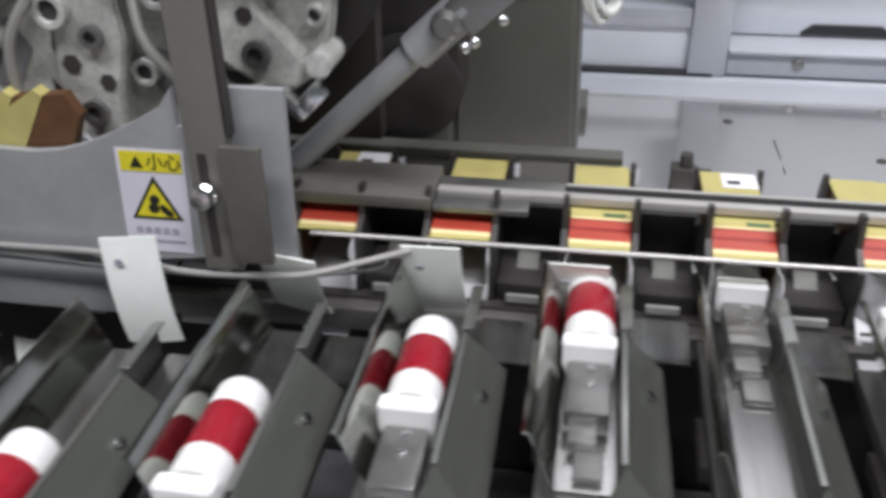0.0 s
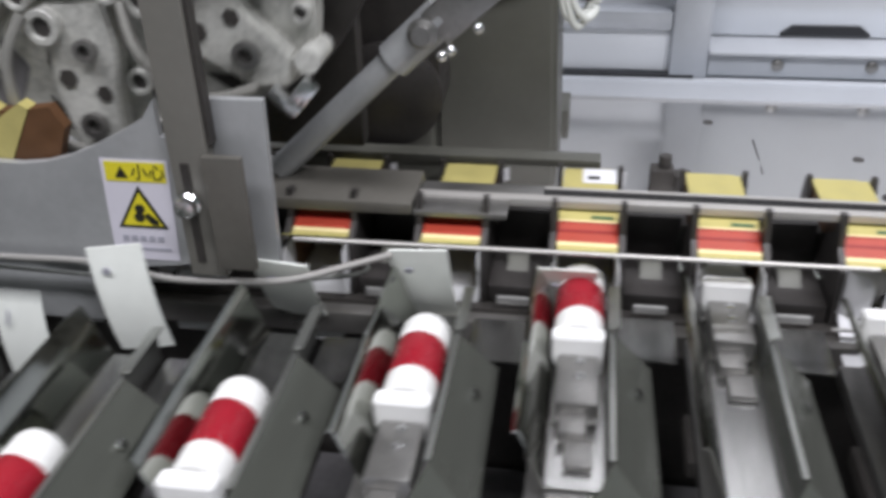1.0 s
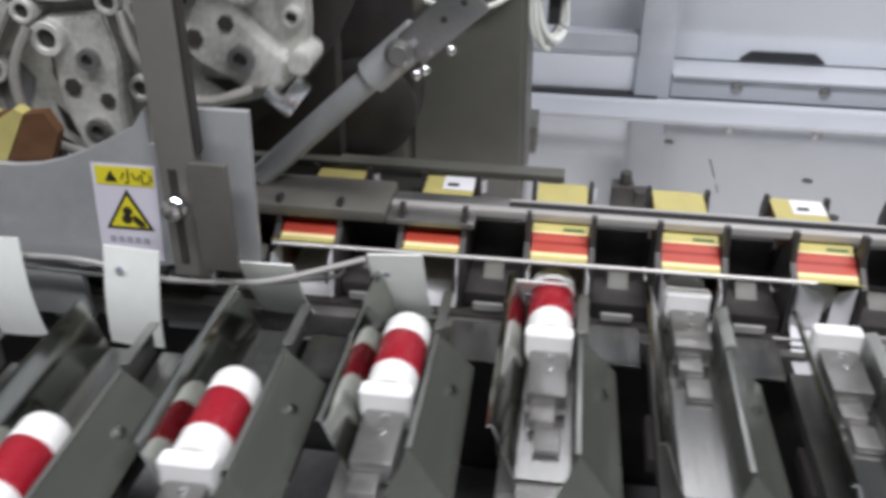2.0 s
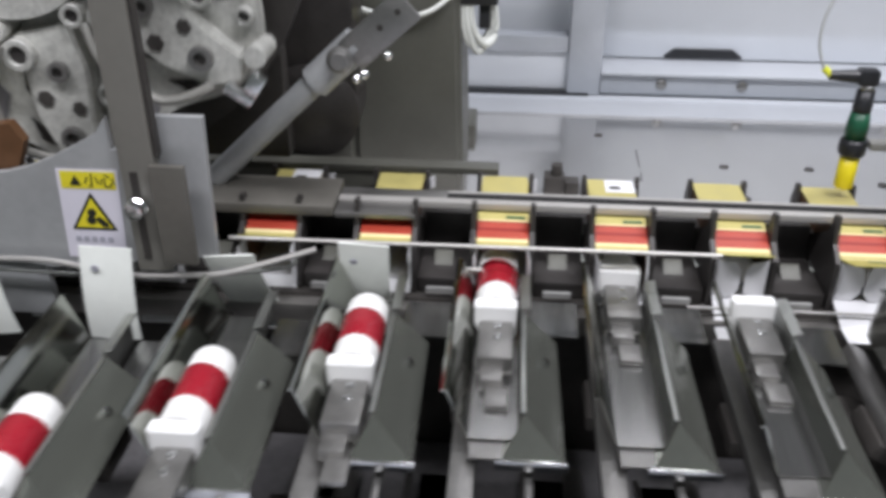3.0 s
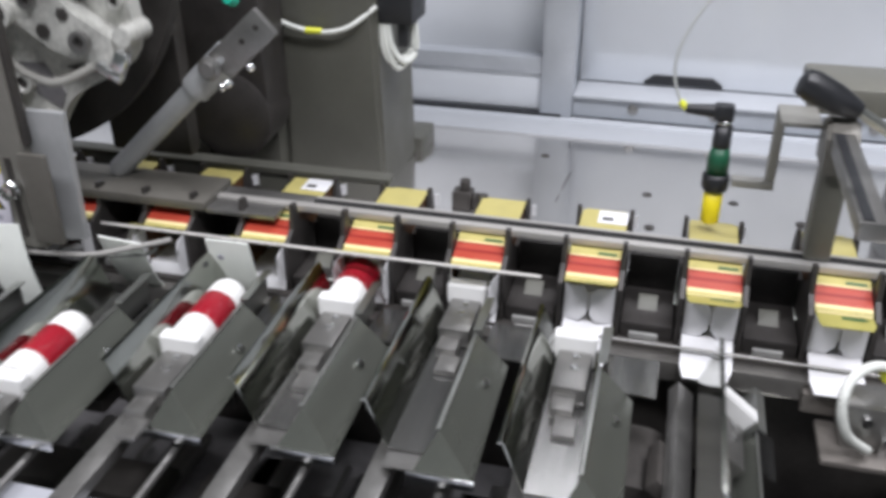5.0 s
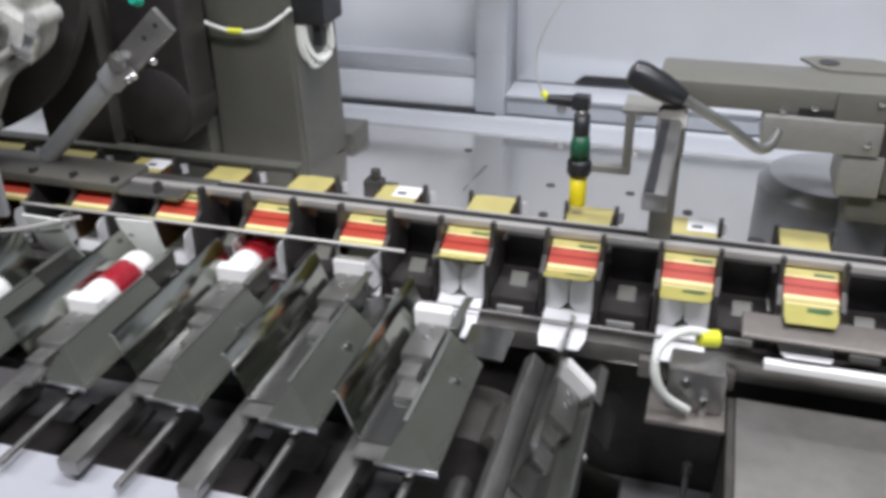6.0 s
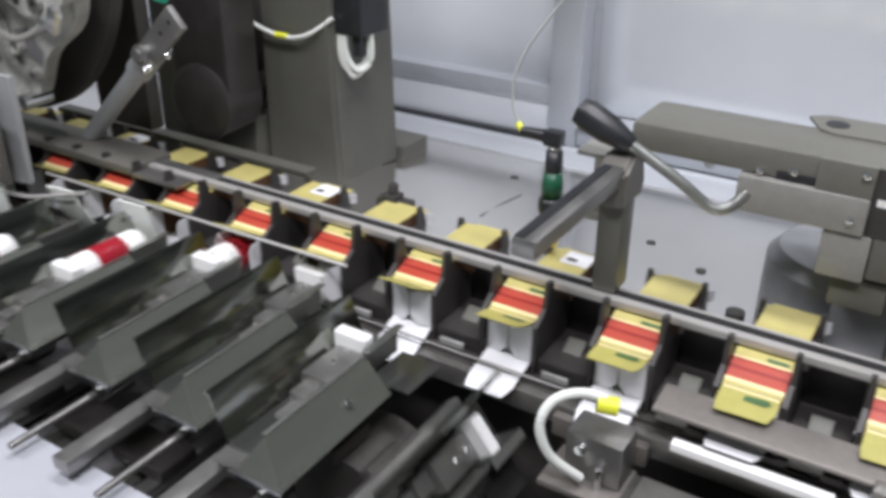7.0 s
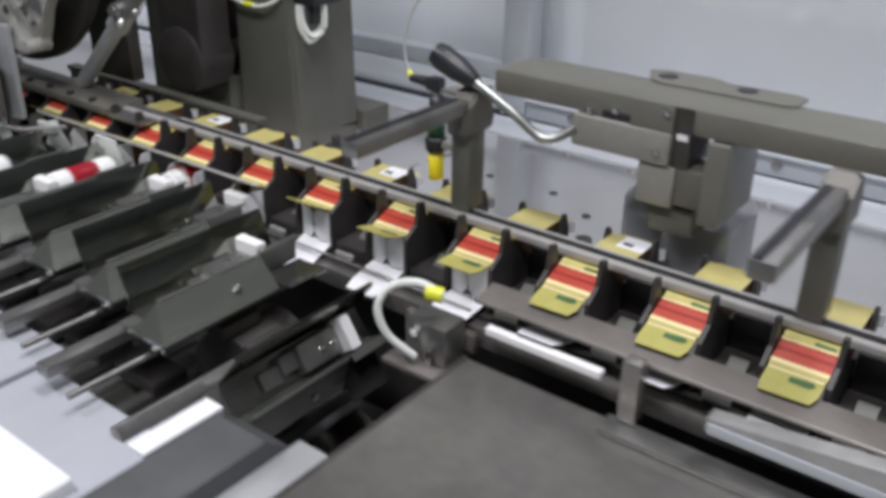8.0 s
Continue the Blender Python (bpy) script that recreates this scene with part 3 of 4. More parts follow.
turned("tip", ((0.0078, 0.011), (0.0085, 0.0125), (0.0085, 0.043)), SENSORYELLOW, sensor, "yellow sensor tip")
turned("collar", ((0.0105, 0.0432), (0.0120, 0.046), (0.0120, 0.056), (0.0105, 0.059)), BLACKPLASTIC, sensor, "black collar nut")
turned("body", ((0.0098, 0.0592), (0.0098, 0.072), (0.0080, 0.084)), SENSORGREEN, sensor, "dark green body")
turned("cap", ((0.0078, 0.0842), (0.0082, 0.088), (0.0076, 0.104)), BLACKPLASTIC, sensor)
turned("ring_nut", ((0.0064, 0.1042), (0.0064, 0.109)), CHROME, sensor)
bm = B()
box(bm, -0.010, 0.007, -0.0075, 0.0075, 0.109, 0.123, 0.003)
rod(bm, (-0.009, 0, 0.116), (-0.034, 0, 0.1165), 0.0062, 14, 0.0042)
part("elbow_plug", bm, BLACKPLASTIC, sensor, "black elbow plug")
bm = B()
sweep(bm, [(-0.033, 0, 0.1165), (-0.0395, 0.002, 0.123), (-0.0465, 0.004, 0.143), (-0.0455, 0.006, 0.166), (-0.035, 0.010, 0.192), (-0.014, 0.016, 0.225), (0.02, 0.022, 0.27), (0.06, 0.03, 0.36)], 0.0013, 8)
part("lead", bm, CABLEGREY, sensor, "thin pale grey lead")
bm = B()
rod(bm, (-0.033, 0, 0.1165), (-0.039, 0.002, 0.122), 0.0032, 10)
part("strain_relief", bm, CABLEYELLOW, sensor, "yellow strain relief")
bracket = thing("sensor_bracket", "grey bent sensor bracket beside the sensor", "bracket")
one_box("cross_bar", bracket, PALETAUPE, (0.3675, 0.4035, 0.098, 0.110, 0.0500, 0.0575), 0.001)
one_box("upright_bar", bracket, PALETAUPE, (0.3950, 0.4035, 0.100, 0.108, 0.0577, 0.1240), 0.001)
one_box("holding_arm", bracket, PALETAUPE, (0.3950, 0.4262, 0.060, 0.1040, 0.1242, 0.1282), 0.001)

# ---- clamping beam with lever ----
beam = thing("clamp_beam", "olive-grey clamping beam over the deck", "machine beam")
one_box("beam_body", beam, OLIVEBEAM, (0.420, 1.9, 0.114, 0.186, 0.117, 0.1420), 0.005)
bm = B()
prism(bm, [(0.560, 0.174), (0.572, 0.168), (0.690, 0.168), (0.700, 0.174), (0.700, 0.202), (0.69, 0.208), (0.625, 0.206), (0.610, 0.214), (0.56, 0.214), (0.545, 0.204)], "z", 0.1415, 0.1440)
part("hinge_plate", bm, OLIVEBEAM, beam)
# black discs on the hinge plate, shade of round openings as colour
for x in (0.570, 0.648):
    bm = B()
    rod(bm, (x, 0.192, 0.1436), (x, 0.192, 0.1446), 0.0095, 20)
    part("hole", bm, BLACKPLASTIC, beam, "dark disc painting the shade of a round opening")
one_box("front_block", beam, PALETAUPE, (0.515, 0.6145, 0.107, 0.160, 0.086, 0.1168), 0.003)
one_box("face_block", beam, OLIVEBEAM, (0.573, 0.6145, 0.1095, 0.1138, 0.1172, 0.1425), 0.001)
for q in ((0.603, 0.1066, 0.0985), (0.608, 0.1091, 0.136), (0.530, 0.1136, 0.1215), (0.556, 0.1136, 0.126)):
    bm = B()
    lathe(bm, ((0.0032, 0), (0.0032, 0.0025), (0.002, 0.003)), 12, pose(*q, 90, 0, 0))
    part("screw", bm, CHROME, beam, "bright screw")
one_box("slide_block", beam, PALETAUPE, (0.585, 0.6215, 0.110, 0.165, 0.046, 0.0855), 0.003)
# dark block and plate filling the gap, its shade painted as colour
one_box("slide_gap", beam, BLACKSTEEL, (0.6150, 0.6310, 0.1125, 0.160, 0.0860, 0.1168))
one_box("gap_shadow_plate", beam, BLACKSTEEL, (0.6150, 0.6310, 0.1122, 0.1139, 0.1172, 0.1410), 0, "dark plate painting the shade of the gap")
one_box("slide_plate", beam, TAUPE, (0.6220, 0.6480, 0.112, 0.150, 0.050, 0.0855), 0.002)
one_box("slide_side", beam, OLIVEBEAM, (0.6485, 0.668, 0.106, 0.190, 0.040, 0.1168), 0.002)
one_box("shim", beam, WHITEPLASTIC, (0.6185, 0.6285, 0.1112, 0.1121, 0.112, 0.1175), 0, "small white shim")
# dark strip on the beam face, painting shade in a narrow opening
one_box("cross_slot", beam, BLACKPLASTIC, (0.543, 0.572, 0.1125, 0.1142, 0.1185, 0.1240), 0, "dark strip painting the shade of a narrow opening")
one_box("drop_tongue", beam, OLIVE, (0.598, 0.640, 0.118, 0.160, 0.0185, 0.0455), 0.002)
pedestal = thing("pale_pedestal", "grey painted round pedestal under the clamping beam", "machine block")
bm = B()
lathe(bm, ((0.066, -0.0625), (0.068, -0.057), (0.068, 0.004), (0.058, 0.016), (0.030, 0.018)), 48, Matrix.Translation((0.595, 0.232, 0)))
part("drum", bm, PEDESTAL, pedestal)
one_box("ledge", pedestal, PEDESTAL, (0.600, 0.668, 0.150, 0.225, -0.0588, 0.0180), 0.004)
knob = thing("locking_knob", "small pale locking knob with black screw on the deck", "knob")
one_rod("stem", knob, PALETAUPE, (0.528, 0.128, -0.0588), (0.528, 0.128, -0.034), 0.009)
one_rod("head", knob, BLACKSTEEL, (0.528, 0.128, -0.0338), (0.528, 0.128, -0.018), 0.0085)

lever = thing("clamp_lever", "chrome bent clamping lever with black grip", "lever")
KT, KI = Vector((0.400, 0.043, 0.169)), Vector((0.447, 0.045, 0.147))
bm = B()
q = (KI - KT).to_track_quat("Z", "Y").to_matrix().to_4x4()
L = (KI - KT).length
lathe(bm, ((0.004, 0), (0.0105, 0.002), (0.0125, 0.010), (0.0118, 0.030), (0.0080, L - 0.004), (0.0065, L)), 20, Matrix.Translation(KT) @ q)
part("grip", bm, BLACKPLASTIC, lever, "black plastic grip")
bm = B()
sweep(bm, [tuple(KT + (KI - KT) * 0.97), (0.482, 0.052, 0.125), (0.504, 0.057, 0.1085), (0.514, 0.060, 0.1035), (0.522, 0.070, 0.1045), (0.527, 0.090, 0.108)], 0.0046, 12)
part("rod", bm, STEEL, lever)
upright = thing("rail_upright", "dull steel upright with forward arm on the rail", "machine upright")
one_box("post", upright, OLIVE, (0.428, 0.449, 0.034, 0.060, 0.0208, 0.118), 0.002)
one_box("forward_arm", upright, STEEL_DULL, (0.429, 0.447, -0.118, 0.064, 0.1182, 0.132), 0.002)
one_box("arm_groove", upright, BLACKPLASTIC, (0.4305, 0.4375, -0.116, 0.030, 0.1321, 0.1332), 0, "black groove along the arm")
bm = B()
prism(bm, [(0.026, 0.098), (0.070, 0.098), (0.074, 0.110), (0.066, 0.136), (0.046, 0.140), (0.030, 0.128)], "x", 0.4265, 0.4505)
bmesh.ops.bevel(bm, geom=bm.edges[:], offset=0.0025, segments=2, affect="EDGES")
part("knuckle", bm, TAUPE, upright, "chunky chamfered elbow")
copy_thing(upright, pose(0.335, 0.0, 0.0))

# ---- right-hand front covers ----
cover = thing("front_cover", "dull steel cover plate in front of the carton track", "machine cover")
one_box("plate", cover, COVERPLATE, (0.518, 2.2, -0.58, -0.056, -0.082, -0.072), 0.002)
one_box("riser", cover, STEEL_DULL, (0.66, 2.2, -0.080, -0.057, -0.0715, -0.0660), 0.002)
one_box("side_skirt", cover, BLACKSTEEL, (0.512, 0.5175, -0.58, -0.056, -0.2, -0.074))
guide = thing("flap_guide", "long grey flap guide bar in front of the cartons", "guide rail")
bm = B()
prism(bm, [(-0.016, -0.0115), (-0.044, -0.0157), (-0.0465, -0.0172), (-0.0465, -0.0197), (-0.043, -0.0187), (-0.016, -0.0145)], "x", 0.515, 2.2)
bmesh.ops.bevel(bm, geom=bm.edges[:], offset=0.0008, segments=1, affect="EDGES")
part("bar", bm, GUIDEBAR, guide)
one_box("stay", guide, COVERPLATE, (0.668, 0.684, -0.062, -0.0470, -0.0658, -0.010), 0.002)
one_box("stay", guide, COVERPLATE, (0.9605, 0.976, -0.062, -0.0470, -0.0658, -0.010), 0.002)
strip = thing("white_flap_strip", "white plastic strip under the flap guide", "guide strip")
one_box("strip", strip, WHITEPLASTIC, (0.535, 0.648, -0.0565, -0.0480, -0.0405, -0.0335), 0.001)
plow = thing("folding_plough", "pale angled folding plough plate", "guide plate")
bm = B()
prism(bm, [(0.740, -0.0420), (0.740, -0.0300), (0.96, -0.0060), (0.96, -0.0420)], "y", -0.0640, -0.0480)
bmesh.ops.bevel(bm, geom=bm.edges[:], offset=0.001, segments=1, affect="EDGES")
part("plate", bm, PALETAB, plow)
# pale strip added to paint the highlight along the plough's lower edge
one_box("bright_edge", plow, LEDGEPAINT, (0.742, 0.96, -0.0660, -0.0642, -0.0420, -0.0330), 0.0005, "pale strip painting the lower edge's highlight")
one_box("leg", plow, STEEL_DULL, (0.86, 0.88, -0.0630, -0.0490, -0.0655, -0.0422), 0.001)

hook = thing("air_hose", "white air hose with yellow fitting", "hose")
bm = B()
sweep(bm, [(0.497, -0.066, -0.010), (0.474, -0.074, -0.002), (0.456, -0.090, -0.005), (0.451, -0.102, -0.022), (0.460, -0.100, -0.048), (0.480, -0.086, -0.0705)], 0.0038, 10)
part("hose", bm, CABLEWHITE, hook)
bm = B()
rod(bm, (0.482, -0.072, -0.009), (0.496, -0.066, -0.011), 0.0072, 14)
part("fitting", bm, CABLEYELLOW, hook, "yellow push fitting")
nozzle = thing("nozzle_block", "dull steel nozzle block below the hose", "machine block")
one_box("block", nozzle, STEEL_DULL, (0.462, 0.508, -0.078, -0.046, -0.078, -0.038), 0.003)
one_box("ledge", nozzle, GUIDEBAR, (0.436, 0.516, -0.0455, -0.0365, -0.075, -0.056), 0.002)
one_box("mount_plate", nozzle, GUIDEBAR, (0.448, 0.5112, -0.096, -0.0460, -0.0840, -0.0785), 0.002, "dull mounting plate")
one_rod("drain_rod", nozzle, STEEL, (0.486, -0.108, -0.21), (0.486, -0.108, -0.118), 0.0022, "thin bright rod hanging in the pit")
one_rod("drain_rod_tip", nozzle, CHROME, (0.486, -0.108, -0.1178), (0.486, -0.108, -0.108), 0.0038, "bright rod tip")
one_rod("pin", nozzle, CHROME, (0.492, -0.0815, -0.082), (0.492, -0.0815, -0.060), 0.003)
one_rod("pin", nozzle, CHROME, (0.476, -0.084, -0.048), (0.476, -0.0775, -0.048), 0.004)

tray = thing("white_tray", "white powder-coated tray beside the pushers", "machine cover")
one_box("sheet", tray, TRAYWHITE, (-1.6, 0.225, -0.58, -0.272, -0.0765, -0.072), 0.001)
one_box("sheet", tray, TRAYWHITE, (-1.6, 0.414, -0.58, -0.292, -0.086, -0.078), 0.002)
one_box("upstand", tray, TRAYWHITE, (0.4145, 0.4222, -0.58, -0.255, -0.12, -0.058), 0.002)
one_box("edge_cap", tray, CARDWHITE, (0.402, 0.4222, -0.330, -0.255, -0.0578, -0.0545), 0.001, "bright white folded edge")
one_box("raised_lid", tray, CARDWHITE, (0.23, 0.398, -0.58, -0.372, -0.0775, -0.060), 0.004)
box2 = thing("gear_cover", "dark grey sheet-metal gear cover", "machine cover")
bm = B()
prism(bm, [(-0.58, -0.058), (-0.262, -0.058), (-0.238, -0.078), (-0.238, -0.2), (-0.58, -0.2)], "x", 0.4225, 0.478)
part("box", bm, DARKPAINT, box2)
one_box("flange", box2, GREYPAINT, (0.4785, 0.511, -0.58, -0.228, -0.2, -0.076), 0.002)

# ---- cartons ----
CW, CL, CT, CBOT = 0.0435, 0.124, 0.000, -0.042


SLOPE = 0.40          # rise of the carton's front edge under the rail
TOPLINE = [(-0.006, -0.0024), (0.0265, 0.0106), (0.032, 0.0108), (0.068, 0.0), (CL, 0.0)]


def build_carton():
    c = thing("carton", "open yellow and red printed carton with white flaps between chain lugs", "carton", "cartons on the track")
    w = 0.0008
    bm = B()
    sheet(bm, TOPLINE, "x", 0.0, CW, -w)
    part("top_panel", bm, YELLOW, c)
    bm = B()
    box(bm, 0, CW, -0.006, CL, CBOT, CBOT + w)
    part("bottom_panel", bm, CARDWHITE, c)
    # side panels take a dark brown that holds their shade in the colour
    for x in (0, CW - w):
        bm = B()
        prism(bm, [(y, z - w * 1.2) for y, z in TOPLINE] + [(CL, CBOT + w), (-0.006, CBOT + w)], "x", x, x + w)
        part("side_panel", bm, BROWNBOARD, c, "side panel with its shade painted as dark brown")
    for name, mat, x0, x1, y0, y1, up in (
            ("cream_band", CREAM, 0.0, CW, -0.0030, 0.0004, 0.0002), ("red_band", REDPRINT, 0.0, CW, 0.0004, 0.0182, 0.0002),
            ("dark_line", DARKRED, 0.0, CW, 0.0084, 0.0108, 0.0005), ("thin_line", DARKRED, 0.0, CW, 0.0166, 0.0174, 0.0005), ("pale_line", CREAM, 0.0, CW, 0.0182, 0.0198, 0.0002), ("green_mark", GREENPRINT, 0.024, 0.040, 0.0212, 0.0240, 0.0003)):
        bm = B()
        prism(bm, [(y0, SLOPE * y0 + up), (y1, SLOPE * y1 + up), (y1, SLOPE * y1 + up + 0.0002), (y0, SLOPE * y0 + up + 0.0002)], "x", x0, x1)
        part(name, bm, mat, c)
    bm = B()
    box(bm, 0.016, CW, 0.098, CL, 0.0002, 0.0005)
    part("white_label", bm, CARDWHITE, c, "white printed field")
    bm = B()
    box(bm, 0.020, 0.030, 0.104, 0.110, 0.0006, 0.0008)
    part("print_bar", bm, SIGNBLACK, c)
    flap = B()
    prism(flap, [(0.0005, 0.0), (CW - 0.0005, 0.0), (CW - 0.0005, -0.016), (CW - 0.004, -0.0255), (0.002, -0.0265), (0.0005, -0.018)], "z", -0.0004, 0.0004)
    fo = part("upper_flap", flap, FLAPYELLOW, c, "olive-yellow upper tuck flap")
    bm = B()
    prism(bm, [(0.019, -0.0055), (0.036, -0.0045), (0.0385, -0.0085), (0.034, -0.0115), (0.0185, -0.0110)], "z", 0.0006, 0.0008)
    part("green_mark", bm, GREENPRINT, fo)
    bm = B()
    box(bm, 0.001, CW - 0.001, -0.0030, -0.0006, 0.0006, 0.0008)
    part("crease", bm, CREAM, fo)
    low = B()
    prism(low, [(0.001, 0.0), (CW - 0.001, 0.0), (CW - 0.001, -0.034), (CW - 0.005, -0.047), (0.004, -0.047), (0.001, -0.034)], "z", -0.0004, 0.0004)
    lo = part("lower_flap", low, CARDWHITE, c, "white hanging lower flap")
    for side in (1, -1):
        bm = B()
        zt = -0.0055
        prism(bm, [(0.0, zt), (0.0, CBOT + 0.002), (side * 0.014, CBOT + 0.002), (side * 0.0205, CBOT + 0.010), (side * 0.0205, zt - 0.006), (side * 0.016, zt)], "y", -0.0004, 0.0004)
        part("dust_flap_near" if side > 0 else "dust_flap_far", bm, CARDWHITE, c, "small white side flap")
    bm = B()
    box(bm, 0.002, CW - 0.002, CL, CL + 0.020, -0.0095, -0.0087)
    part("rear_flap", bm, YELLOW, c, "yellow open rear flap")
    bm = B()
    prism(bm, [(CW, CL - 0.0005), (CW + 0.009, CL + 0.010), (CW + 0.0086, CL + 0.0108), (CW - 0.0004, CL + 0.0003)], "z", -0.018, -0.006)
    part("rear_dust_flap", bm, CARDWHITE, c, "white open rear side flap")
    return c, lo


def build_lug():
    g = thing("chain_lug", "black carton lugs on the transport chain", "chain lug", "lugs on the carton chain")
    for x in (-0.0052, CW + 0.0012):
        bm = B()
        prism(bm, [(-0.012, -0.049), (0.052, -0.049), (0.052, -0.01), (0.020, 0.010), (0.016, 0.028), (0.008, 0.029), (0.004, 0.006), (-0.012, -0.004)], "x", x, x + 0.004)
        part("finger", bm, LUGBLACK, g)
        bm = B()
        prism(bm, [(0.060, -0.049), (0.128, -0.049), (0.128, -0.012), (0.122, 0.006), (0.117, 0.006), (0.112, -0.012), (0.060, -0.014)], "x", x, x + 0.004)
        part("rear_finger", bm, LUGBLACK, g)
    one_box("carrier", g, LUGBLACK, (CW + 0.006, PITCH - 0.007, -0.010, 0.050, -0.0495, -0.035), 0.002)
    bm = B()
    prism(bm, [(0.012, -0.0352), (0.024, -0.0270), (0.026, -0.0270), (0.026, -0.0290), (0.016, -0.0352)], "x", CW + 0.019, CW + 0.035)
    part("ramp", bm, OLIVE, g, "small grey tab")
    one_box("rear_carrier", g, LUGBLACK, (CW + 0.0065, PITCH - 0.0065, 0.054, 0.074, -0.0495, -0.004), 0.002)
    one_box("clip", g, PALETAB, (CW + 0.014, CW + 0.038, -0.0185, -0.0145, -0.046, -0.040), 0.001, "small bright clip")
    return g


# ---- buckets with pushers, bottles, leaflets ----
def build_bucket():
    b = thing("product_bucket", "stainless product bucket with sliding white pusher", "conveyor bucket", "buckets on the product chain")
    bm = B()
    sheet(bm, [(-0.0322, -0.0015), (-0.0308, -0.0001), (-0.0294, -0.0015), (-0.0155, -0.0400)], "y", -0.205, -0.036, 0.0013)
    part("left_wall", bm, MIRROR, b, "mirror-bright sloping side wall")
    bm = B()
    yr = -0.205
    ridge, ridge_back, foot, foot_back, outer, outer_back, tip = [bm.verts.new(q) for q in (
        (0.0225, yr, -0.0166), (0.0225, -0.085, -0.0166), (0.0185, yr, -0.0405), (0.0185, -0.085, -0.0405),
        (0.0510, -0.2215, -0.0440), (0.0490, -0.085, -0.0440), (0.0080, -0.2215, -0.0408))]
    for q in ((ridge, ridge_back, outer_back, outer), (ridge_back, ridge, foot, foot_back), (ridge, outer, tip), (ridge, tip, foot),
              (ridge_back, foot_back, outer_back), (foot_back, foot, tip), (foot_back, tip, outer, outer_back)):
        bm.faces.new(q)
    bmesh.ops.recalc_face_normals(bm, faces=bm.faces[:])
    bmesh.ops.bevel(bm, geom=bm.edges[:], offset=0.0007, segments=2, affect="EDGES")
    part("right_panel", bm, PANEL, b, "sloping dull steel side panel")
    bm = B()
    sheet(bm, [(0.0200, -0.0400), (0.0205, -0.014), (0.0270, -0.013)], "y", -0.0845, -0.036, 0.0013)
    part("mouth_plate", bm, STEEL, b)
    bm = B()
    prism(bm, [(0.0265, -0.084), (0.065, -0.086), (0.066, -0.038), (0.0265, -0.038)], "z", -0.0385, -0.0370)
    part("mouth_shelf", bm, BRUSHED, b)
    one_box("rim", b, STEEL, (0.0200, 0.0232, -0.2030, -0.0855, -0.0167, -0.0156), 0.0003, "light steel rim strip")
    one_box("end_lip", b, CHROME, (0.004, 0.0520, -0.2245, -0.2217, -0.0480, -0.0405), 0.0004, "bright folded end lip")
    one_box("floor_plate", b, BRUSHED, (-0.0147, 0.0193, -0.205, -0.036, -0.0400, -0.0388), 0, "worn brushed floor")
    one_box("floor_strip", b, STEEL_DULL, (-0.0135, 0.018, -0.2215, -0.20, -0.0425, -0.0412), 0)
    one_box("slide_bar", b, STEEL_DULL, (-0.026, -0.009, -0.296, -0.04, -0.062, -0.050), 0.002, "grey slide bar")
    one_rod("guide_rod", b, STEEL_DULL, (0.027, -0.300, -0.060), (0.027, -0.05, -0.060), 0.0032, "thin guide rod")
    one_box("carrier_block", b, BLACKSTEEL, (-0.030, 0.040, -0.150, -0.105, -0.076, -0.0625), 0.002)
    for y in (-0.128,):
        bm = B()
        lathe(bm, ((0.0036, 0), (0.0036, 0.0016), (0.0018, 0.002)), 10, pose(0.038, y, -0.0308, 0, 44, 0))
        part("screw", bm, CHROME, b, "bright screw head")
    p = part("pusher", push_head(), WHITEPLASTIC, b, "white nylon pusher head")
    bm = B()
    box(bm, -0.0125, 0.0140, -0.060, -0.0125, -0.0385, -0.0220, 0.002)
    box(bm, -0.0095, 0.0070, -0.078, -0.0601, -0.0385, -0.0290, 0.001)
    box(bm, -0.0050, 0.0115, -0.100, -0.0781, -0.0385, -0.0340, 0.001)
    part("pusher_arm", bm, STEEL_DULL, p, "grey steel pusher arm")
    for y in (-0.020, -0.035):
        bm = B()
        lathe(bm, ((0.0030, 0), (0.0030, 0.0014), (0.0016, 0.0018)), 10, Matrix.Translation((0.002, y, -0.0220)))
        part("arm_screw", bm, CHROME, p, "bright screw")
    return b, p


def push_head():
    bm = B()
    prism(bm, [(-0.0165, -0.0095), (0.0165, -0.0095), (0.0165, -0.0372), (0.0152, -0.0385), (-0.0110, -0.0385), (-0.0165, -0.0265)], "y", -0.012, 0.0)
    bmesh.ops.bevel(bm, geom=bm.edges[:], offset=0.0012, segments=2, affect="EDGES")
    return bm


def build_bottle():
    t = thing("bottle", "red sleeved bottle with white cap lying in its bucket", "bottle", "bottles in the buckets")
    r = pose(0, 0, -0.0225, -90, 0, 0)
    for name, prof, mat, label in (
            ("base", ((0.0140, 0.0005), (0.0160, 0.002), (0.0163, 0.006), (0.0163, 0.0195)), WHITECAP, "white base"),
            ("sleeve", ((0.0163, 0.0196), (0.0166, 0.020), (0.0166, 0.0545), (0.0163, 0.055)), RED, "glossy red sleeve"),
            ("cap", ((0.0160, 0.0551), (0.0165, 0.056), (0.0165, 0.073), (0.0150, 0.0765), (0.0100, 0.078)), WHITECAP, "white cap")):
        bm = B()
        lathe(bm, prof, 28, r)
        part(name, bm, mat, t, label)
    return t


